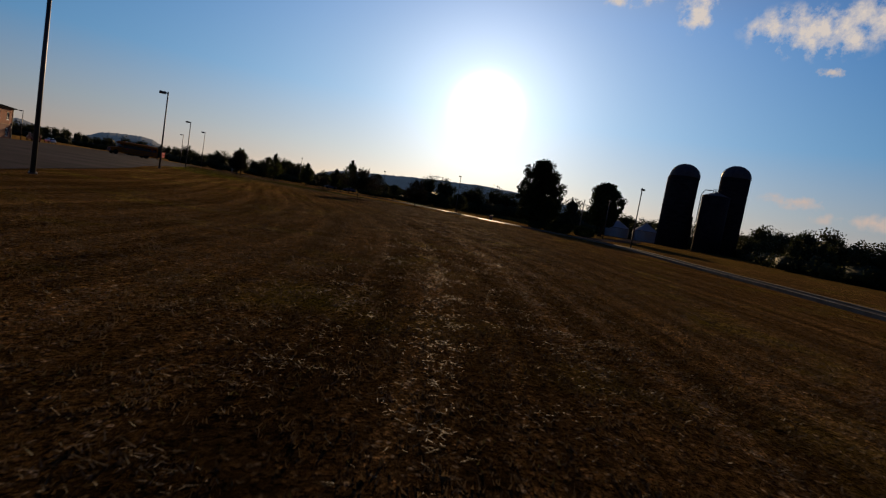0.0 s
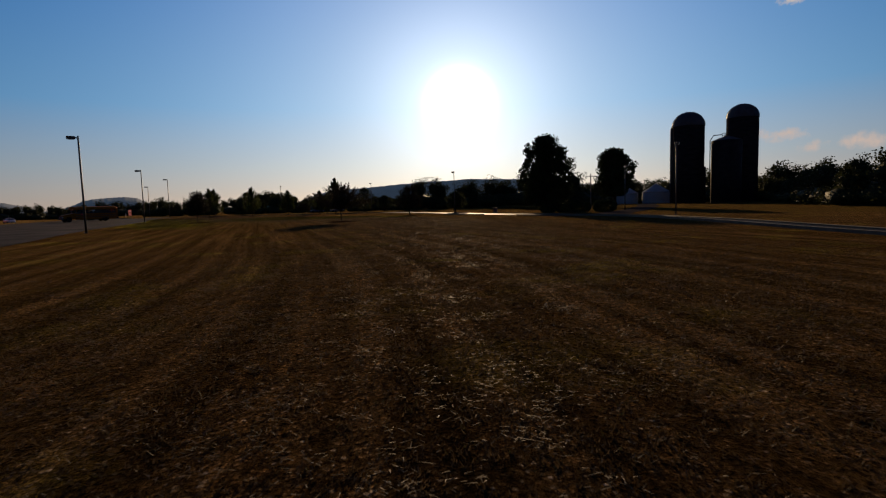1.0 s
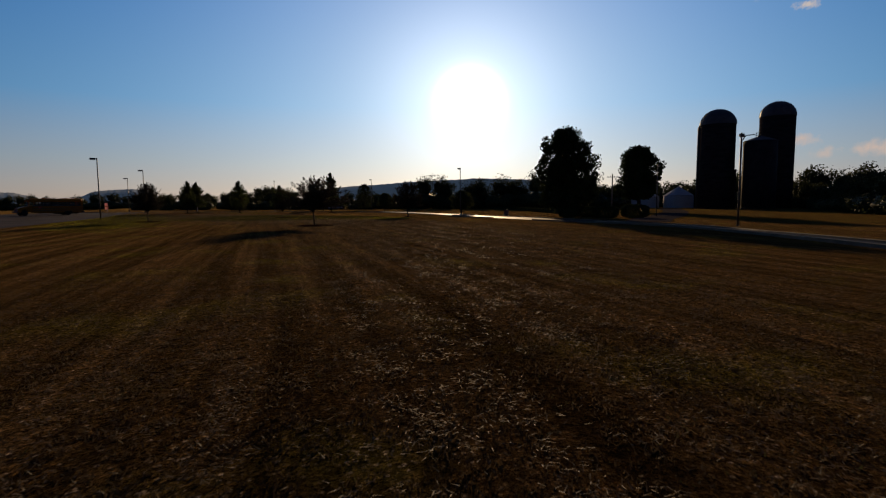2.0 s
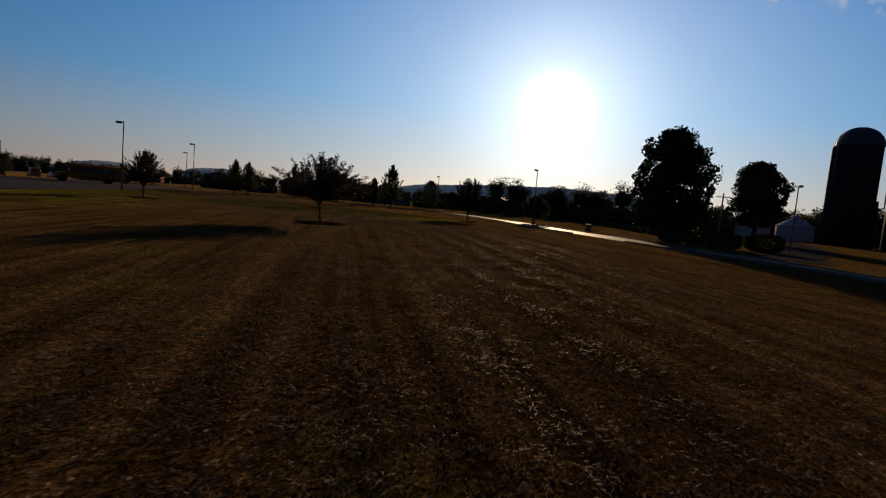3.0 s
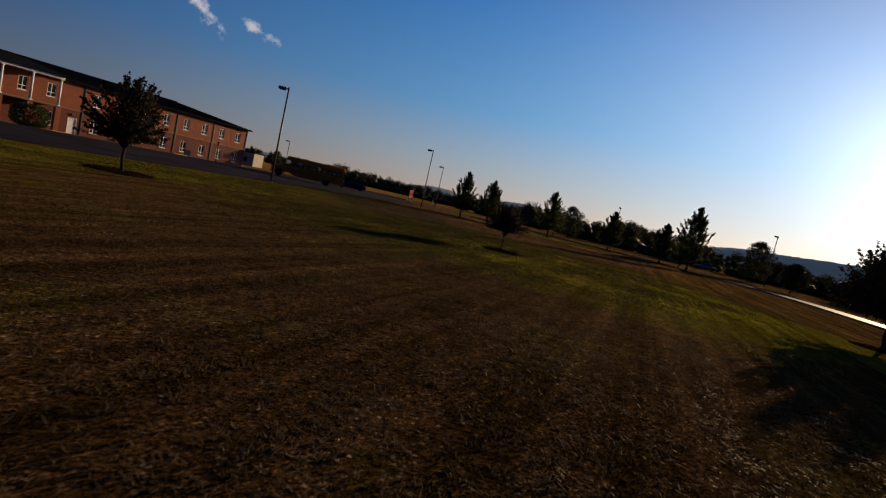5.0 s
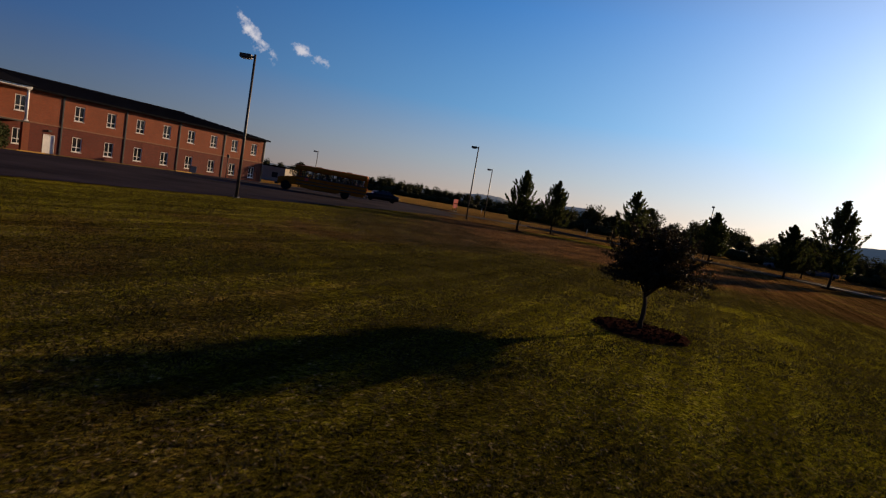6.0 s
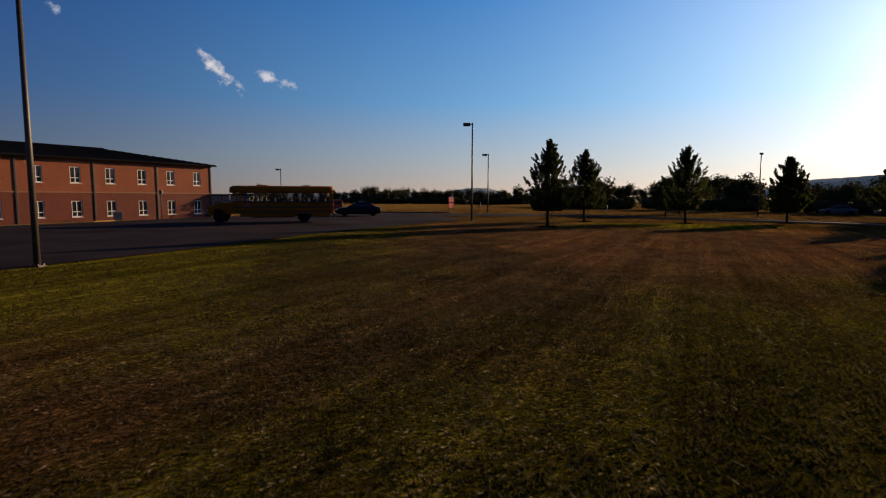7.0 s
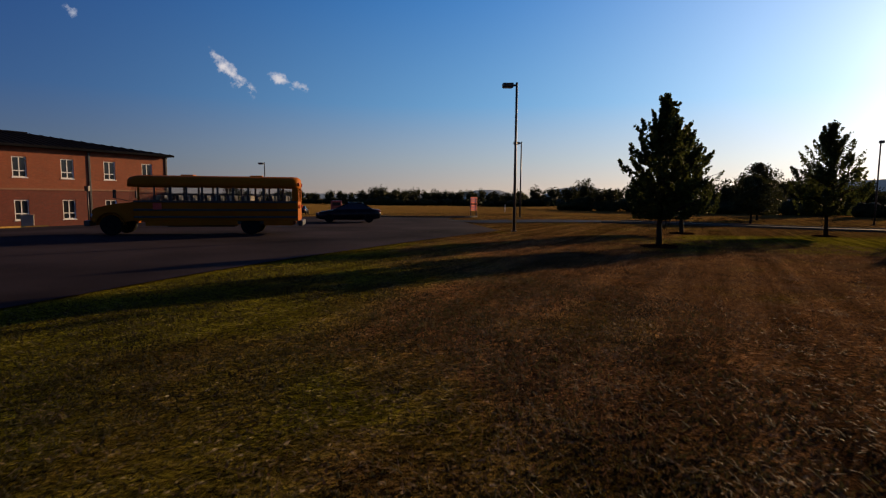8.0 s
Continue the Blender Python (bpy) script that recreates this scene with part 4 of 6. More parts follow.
# ---------------------------------------------------------------- farm
def concrete_silo(x, y, radius, height, label, seed):
    root = tagged(empty("silo", pose(x, y, gz(x, y) - 0.6, 0, 0, seed * 40.0)), label, "silo", "farm silos")
    bm = bmesh.new()
    lathe(bm, [(radius, 0), (radius, height)], 48)
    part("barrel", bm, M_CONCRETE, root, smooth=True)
    for k in range(int(height / 0.9)):
        bm = bmesh.new()
        lathe(bm, [(radius, 0.0), (radius + 0.035, 0.0), (radius + 0.035, 0.06), (radius, 0.06)], 40)
        h = part("steel_hoop", bm, M_SILO_STEEL, root)
        h.location.z = 0.5 + 0.9 * k
    bm = bmesh.new()
    lathe(bm, [(radius + 0.12, height - 0.15)] + [(radius * 1.02 * math.cos(a), height + radius * 0.92 * math.sin(a)) for a in (math.pi / 2 * k / 10 for k in range(11))], 40)
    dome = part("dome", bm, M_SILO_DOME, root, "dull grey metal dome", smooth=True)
    bm = bmesh.new()
    for k in range(20):
        a = 2 * math.pi * k / 20
        tube(bm, [(radius * 1.03 * math.cos(b) * math.cos(a), radius * 1.03 * math.cos(b) * math.sin(a), height + radius * 0.93 * math.sin(b)) for b in (math.pi / 2 * q / 8 * 0.96 for q in range(9))], [0.04] * 9, 4)
    part("dome_ribs", bm, M_SILO_DOME, dome)
    return root


def side_of(x, y, radius, ex=-22.0, ey=-62.0, left=True, out=0.25):
    d = Vector((x - ex, y - ey, 0)).normalized()
    s = Vector((-d.y, d.x, 0)) * (1 if left else -1)
    return s * (radius + out)


S1, S2, S3 = (117.8, -17.3, 4.1, 21.8), (129.5, -27.6, 4.0, 23.9), (119.5, -26.6, 3.7, 17.0)
silo = concrete_silo(*S1, "tall dark concrete stave silo with a grey metal dome", 0)
bm = bmesh.new()
o = side_of(S1[0], S1[1], S1[2])
tube(bm, [(o.x, o.y, 0), (o.x, o.y, S1[3] - 0.6), (o.x * 0.93, o.y * 0.93, S1[3] + 0.2)], [0.28, 0.28, 0.2], 10)
part("chute", bm, M_SILO_DOME, silo, "pale metal unloading chute", smooth=True)
for k in range(5):
    bm = bmesh.new()
    box(bm, o.x * 0.98 - 0.35, o.x * 0.98 + 0.35, o.y * 0.98 - 0.35, o.y * 0.98 + 0.35, 2.5 + 3.4 * k, 2.62 + 3.4 * k)
    part("chute_bracket", bm, M_SILO_STEEL, silo)
bm = bmesh.new()
o = side_of(S1[0], S1[1], S1[2], left=False, out=0.15)
tube(bm, [(o.x, o.y, 0), (o.x, o.y, 10.5)], [0.3, 0.3], 8)
part("pipe", bm, M_SILO_STEEL, silo, smooth=True)
concrete_silo(*S2, "taller dark concrete stave silo with a grey metal dome", 1)
root = tagged(empty("steel_silo", pose(S3[0], S3[1], gz(S3[0], S3[1]) - 0.6)), "lower steel silo coloured dark as in shade, shallow roof and caged hatch", "silo", "farm silos")
bm = bmesh.new()
lathe(bm, [(S3[2], 0), (S3[2], S3[3])], 40)
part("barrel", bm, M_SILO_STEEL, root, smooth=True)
bm = bmesh.new()
lathe(bm, [(S3[2] + 0.1, S3[3]), (S3[2] * 0.5, S3[3] + 0.75), (0.7, S3[3] + 1.1), (0.7, S3[3] + 1.3), (0.05, S3[3] + 1.35)], 32)
roof = part("roof", bm, M_SILO_DOME, root)
bm = bmesh.new()
for k in range(8):
    a = 2 * math.pi * k / 8
    tube(bm, [(1.1 * math.cos(a), 1.1 * math.sin(a), S3[3] + 0.9), (1.1 * math.cos(a), 1.1 * math.sin(a), S3[3] + 2.0)], [0.035, 0.035], 5)
    b = 2 * math.pi * (k + 1) / 8
    for z in (1.45, 2.0):
        tube(bm, [(1.1 * math.cos(a), 1.1 * math.sin(a), S3[3] + z), (1.1 * math.cos(b), 1.1 * math.sin(b), S3[3] + z)], [0.03, 0.03], 4)
part("hatch_rail", bm, M_SILO_STEEL, roof)
bm = bmesh.new()
o = side_of(S3[0], S3[1], S3[2])
tube(bm, [(o.x, o.y, 9.0), (o.x, o.y, S3[3] + 0.3), (o.x * 0.8, o.y * 0.8, S3[3] + 1.6), (o.x * 0.3, o.y * 0.3, S3[3] + 1.7)], [0.12] * 4, 8)
part("filler_pipe", bm, M_SILO_STEEL, root, smooth=True)
for k in range(12):
    bm = bmesh.new()
    lathe(bm, [(S3[2], 0.0), (S3[2] + 0.03, 0.0), (S3[2] + 0.03, 0.05), (S3[2], 0.05)], 32)
    h = part("seam_band", bm, M_SILO_STEEL, root)
    h.location.z = 1.2 * k + 1


def grain_bin(x, y, radius, height, roof_h):
    root = tagged(empty("grain_bin", pose(x, y, gz(x, y) - 0.1)), "small galvanised grain bin with a low cone roof", "grain bin", "grain bins")
    bm = bmesh.new()
    prof = []
    for k in range(int(height / 0.11)):
        prof.append((radius + (0.02 if k % 2 else 0.0), k * 0.11))
    lathe(bm, prof, 32)
    part("wall", bm, M_BIN, root)
    bm = bmesh.new()
    lathe(bm, [(radius + 0.12, height - 0.05), (0.35, height + roof_h), (0.35, height + roof_h + 0.18), (0.02, height + roof_h + 0.22)], 28)
    r = part("roof", bm, M_BIN, root)
    for k in range(14):
        a = 2 * math.pi * k / 14
        bm = bmesh.new()
        tube(bm, [((radius + 0.12) * math.cos(a), (radius + 0.12) * math.sin(a), height - 0.02), (0.36 * math.cos(a), 0.36 * math.sin(a), height + roof_h + 0.02)], [0.025, 0.02], 4)
        part("roof_rib", bm, M_BIN, r)
    bm = bmesh.new()
    box(bm, -0.35, 0.35, -radius - 0.05, -radius + 0.1, 0.4, 1.9, 0.02)
    part("hatch_door", bm, M_BIN, root)
    return root


grain_bin(131.5, -2.6, 4.1, 3.7, 2.4)
grain_bin(127.5, 5.6, 3.9, 3.4, 2.2)


def shrub(name, x, y, w, h, seed, label, deep=0.0):
    """A dense mound of leaves over short stems, flat-topped where it is clipped."""
    rnd = np.random.default_rng(seed)
    root = tagged(empty(name, pose(x, y, gz(x, y), 0, 0, 118)), label, "shrub")
    deep = deep or w
    p_ = rnd.uniform(-1, 1, (9000, 3))
    shell = (np.abs(p_) ** 3.2).sum(1)
    bumpy = 1 + 0.16 * np.sin(4 * p_[:, 0] + seed) * np.sin(5 * p_[:, 1] + 2) + rnd.normal(size=9000) * 0.05
    q = p_[(shell < bumpy) & (shell > 0.25)] * np.array([w / 2, deep / 2, h / 2]) + np.array([0, 0, h * 0.5])
    q[:, 2] = np.maximum(q[:, 2], 0.03)
    bm = bmesh.new()
    for k in range(5):
        tube(bm, [(w * 0.06 * (k - 2), 0, -0.05), (w * 0.16 * (k - 2), 0.1 * (k % 2), h * 0.7)], [0.04, 0.012], 5)
    part("stems", bm, M_BARK, root)
    v, f = leaf_cards(q, 0.15, rnd)
    big_mesh("foliage", v, f, M_LEAF_BIG, root)


shrub("hedge_shrub", 40.6, -25.8, 3.4, 1.5, 91, "low dark shrub beneath the oak", 2.4)
shrub("hedge_shrub", 36.0, -25.6, 2.6, 1.3, 92, "low dark shrub beneath the oak", 2.0)
shrub("hedge_shrub", 36.2, -31.0, 3.4, 1.6, 93, "clipped dark hedge beside the farm lane", 1.6)
shrub("hedge_shrub", 40.0, -33.2, 3.6, 1.8, 94, "clipped dark hedge beside the farm lane", 1.6)

# utility pole behind the bins
root = tagged(empty("utility_pole", pose(72.0, -13.0, gz(72, -13))), "weathered wooden utility pole with one crossarm", "utility pole")
bm = bmesh.new()
tube(bm, [(0, 0, -0.2), (0, 0, 7.6)], [0.16, 0.11], 10)
part("pole", bm, M_WOOD, root, smooth=True)
bm = bmesh.new()
box(bm, -1.2, 1.2, -0.06, 0.06, 6.9, 7.02, 0.01)
arm = part("crossarm", bm, M_WOOD, root)
arm.rotation_euler.z = radians(-35)
for k in (-1.0, -0.4, 0.4, 1.0):
    bm = bmesh.new()
    lathe(bm, [(0.03, 7.02), (0.05, 7.08), (0.05, 7.16), (0.02, 7.2)], 8)
    q = part("insulator", bm, M_BLACK, arm)
    q.location.x = k

# brown utility box beyond the drive
root = tagged(empty("utility_box", pose(41.4, -10.4, gz(41.4, -10.4), 0, 0, 25)), "squat brown utility cabinet in the grass", "utility box")
bm = bmesh.new()
box(bm, -0.36, 0.36, -0.3, 0.3, 0.08, 0.80, 0.03)
part("cabinet", bm, M_BRICK_BOX, root)
bm = bmesh.new()
box(bm, -0.46, 0.46, -0.4, 0.4, -0.05, 0.08)
part("pad", bm, M_KERB, root)
bm = bmesh.new()
box(bm, -0.40, 0.40, -0.34, 0.34, 0.80, 0.86, 0.02)
part("lid", bm, M_BRICK_BOX, root)


# ---------------------------------------------------------------- school
FU = Vector((-0.51, -0.86, 0)).normalized()
SCHOOL = Matrix(((FU.x, -FU.y, 0, -29.3), (FU.y, FU.x, 0, 67.15), (0, 0, 1, -0.58), (0, 0, 0, 1)))
# along the front x runs away from the corner, y out of the wall is positive
LENGTH, DEPTH, EAVE, BELT = 62.0, 17.0, 6.72, 3.12
school = empty("school_building", SCHOOL)
tagged(school, "two-storey orange and red brick school with a dark metal roof", "school")


def wall_with_holes(name, x0, x1, z0, z1, holes, mat, y=0.0, thick=0.3):
    """A wall panel of the front, with openings through it; outer face at y."""
    xs = sorted({x0, x1, *[h[0] for h in holes], *[h[1] for h in holes]})
    zs = sorted({z0, z1, *[h[2] for h in holes], *[h[3] for h in holes]})
    bm = bmesh.new()
    inside = lambda a, b: any(h[0] <= a <= h[1] and h[2] <= b <= h[3] for h in holes)
    grid = {}

    def vert(a, b, c):
        k = (round(a, 4), round(b, 4), round(c, 4))
        if k not in grid:
            grid[k] = bm.verts.new(k)
        return grid[k]

    for a, b in zip(xs, xs[1:]):
        for c, d in zip(zs, zs[1:]):
            if inside((a + b) / 2, (c + d) / 2):
                continue
            bm.faces.new([vert(p, y, q) for p, q in ((a, c), (b, c), (b, d), (a, d))])
            bm.faces.new([vert(p, y - thick, q) for p, q in ((a, d), (b, d), (b, c), (a, c))])
    for h in holes:
        for (p, q), (r, s) in (((h[0], h[2]), (h[1], h[2])), ((h[1], h[2]), (h[1], h[3])), ((h[1], h[3]), (h[0], h[3])), ((h[0], h[3]), (h[0], h[2]))):
            bm.faces.new([vert(p, y, q), vert(p, y - thick, q), vert(r, y - thick, s), vert(r, y, s)])
    bmesh.ops.recalc_face_normals(bm, faces=bm.faces[:])
    return part(name, bm, mat, school)


WIN_X = [2.0 + 3.38 * k for k in range(8)] + [31.2, 34.3, 37.4, 41.5, 44.8, 48.1, 51.4, 54.7, 58.0]
WIN_W, UP_Z, LOW_Z, WIN_H = 0.98, 4.95, 1.52, 1.62
up_holes = [(x - WIN_W / 2, x + WIN_W / 2, UP_Z - WIN_H / 2, UP_Z + WIN_H / 2) for x in WIN_X]
low_holes = [(x - WIN_W / 2, x + WIN_W / 2, LOW_Z - WIN_H / 2, LOW_Z + WIN_H / 2) for x in WIN_X]
door_hole = (27.85, 28.95, 0.0, 2.15)
wall_with_holes("wall_upper", 0, LENGTH, BELT + 0.14, EAVE, up_holes, M_BRICK_UP)
wall_with_holes("wall_lower", 0, LENGTH, -0.8, BELT, low_holes + [door_hole], M_BRICK_LOW)
bm = bmesh.new()
box(bm, -0.03, LENGTH, -0.3, 0.05, BELT, BELT + 0.14, 0.01)
part("belt_course", bm, M_BELT, school, "thin tan masonry band")
for y0, y1, x0, x1 in ((-DEPTH, -0.3, 0.0, 0.3), (-DEPTH, -0.3, LENGTH - 0.3, LENGTH), (-DEPTH - 0.3, -DEPTH, 0.0, LENGTH)):
    bm = bmesh.new()
    box(bm, x0, x1, y0, y1, -0.8, BELT)
    part("wall_lower", bm, M_BRICK_LOW, school)
    bm = bmesh.new()
    box(bm, x0, x1, y0, y1, BELT, EAVE)
    part("wall_upper", bm, M_BRICK_UP, school)
bm = bmesh.new()
box(bm, 0.31, LENGTH - 0.31, -DEPTH + 0.01, -0.9, 3.0, 3.2)
part("upper_floor", bm, M_KERB, school)


def window(x, z):
    bm = bmesh.new()
    t = 0.075
    w, h = WIN_W / 2, WIN_H / 2
    for a, b, c, d in ((-w, w, -h, -h + t), (-w, w, h - t, h), (-w, -w + t, -h + t, h - t), (w - t, w, -h + t, h - t)):
        box(bm, x + a, x + b, -0.13, -0.05, z + c, z + d)
    ob = part("window", bm, M_WHITE, school, "white-framed window with a low transom bar")
    bm = bmesh.new()
    box(bm, x - t / 2, x + t / 2, -0.125, -0.055, z - h + t, z + h - t)
    part("mullion", bm, M_WHITE, ob)
    bm = bmesh.new()
    box(bm, x - w + t, x + w - t, -0.123, -0.057, z - h * 0.42, z - h * 0.42 + t)
    part("transom", bm, M_WHITE, ob)
    for q in (-1, 1):
        bm = bmesh.new()
        box(bm, x + min(q * t / 2, q * (w - t)), x + max(q * t / 2, q * (w - t)), -0.10, -0.09, z - h + t, z + h - t)
        part("pane", bm, M_GLASS, ob)
    bm = bmesh.new()
    box(bm, x - w - 0.05, x + w + 0.05, -0.12, 0.05, z - h - 0.08, z - h - 0.002, 0.008)
    part("sill", bm, M_WHITE, ob)


for x in WIN_X:
    window(x, UP_Z)
    window(x, LOW_Z)
bm = bmesh.new()
box(bm, 27.90, 28.90, -0.14, -0.07, 0.02, 2.10, 0.008)
door = part("door", bm, M_WHITE, school, "plain cream steel door")
bm = bmesh.new()
for a, b, c, d in ((27.85, 27.90, 0.0, 2.15), (28.90, 28.95, 0.0, 2.15), (27.90, 28.90, 2.10, 2.15)):
    box(bm, a, b, -0.16, 0.02, c, d)
part("door_frame", bm, M_WHITE, door)
bm = bmesh.new()
tube(bm, [(28.78, -0.05, 0.98), (28.78, -0.0, 0.98), (28.68, 0.0, 0.98)], [0.015] * 3, 6)
part("door_handle", bm, M_STEEL, door)
bm = bmesh.new()
box(bm, 28.2, 28.6, 0.0, 0.16, 2.45, 2.66, 0.03)
part("wall_lamp", bm, M_POLE, school)
for x in (0.12, 7.05, 13.8, 20.6, 27.3, 40.0, 47.5, 54.0):
    bm = bmesh.new()
    box(bm, x - 0.09, x + 0.09, 0.004, 0.07, -0.1, EAVE - 0.12, 0.02)
    part("downpipe", bm, M_PIPE, school)
    bm = bmesh.new()
    box(bm, x - 0.15, x + 0.15, 0.004, 0.10, EAVE - 0.34, EAVE - 0.1, 0.03)
    part("rain_head", bm, M_PIPE, school)
# hipped metal roof with standing seams
RISE, OVER = 1.75, 0.45
e0, e1, f0, f1, rz = -OVER, LENGTH + OVER, OVER, -DEPTH - OVER, EAVE + RISE
half = (f0 - f1) / 2
ridge_y, r0, r1 = f0 - half, e0 + half, e1 - half
verts = [(e0, f0, EAVE), (e1, f0, EAVE), (e1, f1, EAVE), (e0, f1, EAVE), (r0, ridge_y, rz), (r1, ridge_y, rz)]
verts += [(x, y, z - 0.18) for x, y, z in verts[:4]]
roof = mesh_part("roof", verts, [(0, 1, 5, 4), (1, 2, 5), (2, 3, 4, 5), (3, 0, 4), (0, 6, 7, 1), (1, 7, 8, 2), (2, 8, 9, 3), (3, 9, 6, 0), (6, 9, 8, 7)], M_ROOF, school, "dark standing-seam metal hip roof")
for k in range(int((e1 - e0) / 0.6)):
    x = e0 + 0.3 + 0.6 * k
    top = min(1.0, (x - e0) / half, (e1 - x) / half)
    bm = bmesh.new()
    tube(bm, [(x, f0, EAVE + 0.02), (x, f0 - half * top, EAVE + RISE * top + 0.02)], [0.035, 0.035], 4)
    part("seam", bm, M_ROOF, roof)
for k in range(int((f0 - f1) / 0.6)):
    y = f0 - 0.3 - 0.6 * k
    top = min(1.0, (f0 - y) / half, (y - f1) / half)
    bm = bmesh.new()
    tube(bm, [(e0, y, EAVE + 0.02), (e0 + half * top, y, EAVE + RISE * top + 0.02)], [0.035, 0.035], 4)
    part("seam", bm, M_ROOF, roof)
bm = bmesh.new()
tube(bm, [(r0 - 0.2, ridge_y, rz + 0.03), (r1 + 0.2, ridge_y, rz + 0.03)], [0.09, 0.09], 6)
part("ridge_cap", bm, M_ROOF, roof)
bm = bmesh.new()
box(bm, e0, e1, f0 - 0.02, f0 + 0.12, EAVE - 0.2, EAVE - 0.02, 0.02)
part("gutter", bm, M_ROOF, school)
# portico over the side entrance
for x in (31.4, 34.4, 37.4, 40.4):
    bm = bmesh.new()
    tube(bm, [(x, 2.2, BELT + 0.05), (x, 2.2, EAVE - 0.3)], [0.14, 0.12], 12)
    col = part("column", bm, M_WHITE, school, "slim white column", smooth=True)
    for z in (BELT + 0.05, EAVE - 0.42):
        bm = bmesh.new()
        box(bm, x - 0.2, x + 0.2, 2.0, 2.4, z, z + 0.12, 0.02)
        part("capital", bm, M_WHITE, col)
bm = bmesh.new()
box(bm, 31.15, 40.7, 0.05, 2.45, EAVE - 0.3, EAVE - 0.03, 0.03)
part("portico_beam", bm, M_WHITE, school)
bm = bmesh.new()
box(bm, 31.15, 40.7, 0.05, 2.45, BELT - 0.1, BELT + 0.05, 0.02)
part("balcony_slab", bm, M_KERB, school)
for x in (31.4, 34.4, 37.4, 40.4):
    bm = bmesh.new()
    box(bm, x - 0.3, x + 0.3, 1.9, 2.42, -0.3, BELT - 0.1, 0.01)
    part("pier", bm, M_BRICK_UP, school)
verts = [(30.8, 0.5, EAVE), (41.0, 0.5, EAVE), (41.0, 2.75, EAVE), (30.8, 2.75, EAVE), (30.8, 0.3, EAVE + 0.22), (41.0, 0.3, EAVE + 0.22), (41.0, 2.75, EAVE + 0.06), (30.8, 2.75, EAVE + 0.06), (33.2, -3.0, EAVE + 1.3), (38.6, -3.0, EAVE + 1.3)]
mesh_part("portico_roof", verts, [(0, 1, 2, 3), (3, 2, 6, 7), (7, 6, 9, 8), (2, 1, 5, 6), (0, 3, 7, 4), (4, 7, 8), (6, 5, 9), (4, 8, 9, 5)], M_ROOF, school)

# things on the verge in front of the school
def on_front(x, out, z=0.0):
    p = SCHOOL @ Vector((x, out, 0))
    return p.x, p.y


x, y = on_front(12.4, 1.6)
root = tagged(empty("transformer_box", pose(x, y, gz(x, y), 0, 0, 37)), "pale grey utility cabinet before the brick wall", "utility box")
bm = bmesh.new()
box(bm, -0.4, 0.4, -0.35, 0.35, 0.0, 0.95, 0.03)
part("cabinet", bm, M_BEIGE, root)
bm = bmesh.new()
box(bm, -0.43, 0.43, -0.38, 0.38, 0.95, 1.0, 0.015)
part("lid", bm, M_BEIGE, root)
x, y = on_front(9.2, 4.2)
root = tagged(empty("meter_post", pose(x, y, gz(x, y))), "thin grey post with a small box on top", "post")
bm = bmesh.new()
tube(bm, [(0, 0, -0.1), (0, 0, 3.0)], [0.06, 0.05], 8)
part("post", bm, M_PIPE, root, smooth=True)
bm = bmesh.new()
box(bm, -0.16, 0.16, -0.12, 0.12, 2.75, 3.15, 0.02)
part("box", bm, M_PIPE, root)
shrub("shrub", *on_front(35.5, 5.0), 3.6, 2.6, 97, "round dark shrub before the school")
shrub("shrub", *on_front(40.0, 4.0), 2.6, 1.6, 98, "round dark shrub before the school")
for k, s in enumerate((14.3, 31.0)):
    a, b = Vector(on_front(s - 1.2, 2.75)), Vector(on_front(s + 1.2, 2.75))
    line = np.array([a.lerp(b, u) for u in np.linspace(0, 1, 8)])
    kerb("kerb_yellow_%d" % (k + 1), line, M_YELLOW_KERB, "yellow painted kerb stretch before the school", 0.25, 0.16)

# low building behind the school
root = tagged(empty("low_building", pose(-45.0, 112.0, gz(-45, 112))), "low flat-roofed beige annex beyond the school corner", "building")
bm = bmesh.new()
box(bm, -9.0, 6.0, -4.0, 5.0, -0.6, 3.3)
part("wall", bm, M_BEIGE, root)
bm = bmesh.new()
box(bm, -9.2, 6.2, -4.2, 5.2, 3.3, 3.6, 0.03)
part("roof", bm, M_ROOF, root)
for x in (-6.0, -1.5, 3.0):
    bm = bmesh.new()
    box(bm, x, x + 1.4, -4.03, -3.97, 0.9, 2.1)
    part("window", bm, M_GLASS, root)
tree("roadside_tree", "round", -24.6, 71.2, 4.0, 2.7, 1.0, 3600, 0.12, M_LEAF_WOOD, "small dark tree beyond the school corner", 0.07, 77, 0, 8)


# ---------------------------------------------------------------- school bus
def wheel(parent, x, y, radius, width, name="wheel"):
    bm = bmesh.new()
    prof = [(radius * 0.62, -width / 2), (radius * 0.93, -width / 2), (radius, -width * 0.3), (radius, width * 0.3), (radius * 0.93, width / 2), (radius * 0.62, width / 2)]
    lathe(bm, prof, 28)
    w = part(name, bm, M_RUBBER, parent, smooth=False)
    w.rotation_euler = (radians(90), 0, 0)
    w.location = (x, y, radius)
    bm = bmesh.new()
    lathe(bm, [(radius * 0.61, -width * 0.42), (radius * 0.55, -width * 0.2), (radius * 0.2, -width * 0.12), (radius * 0.2, width * 0.12), (radius * 0.55, width * 0.2), (radius * 0.61, width * 0.42)], 24)
    part("rim", bm, M_RIM, w)
    return w


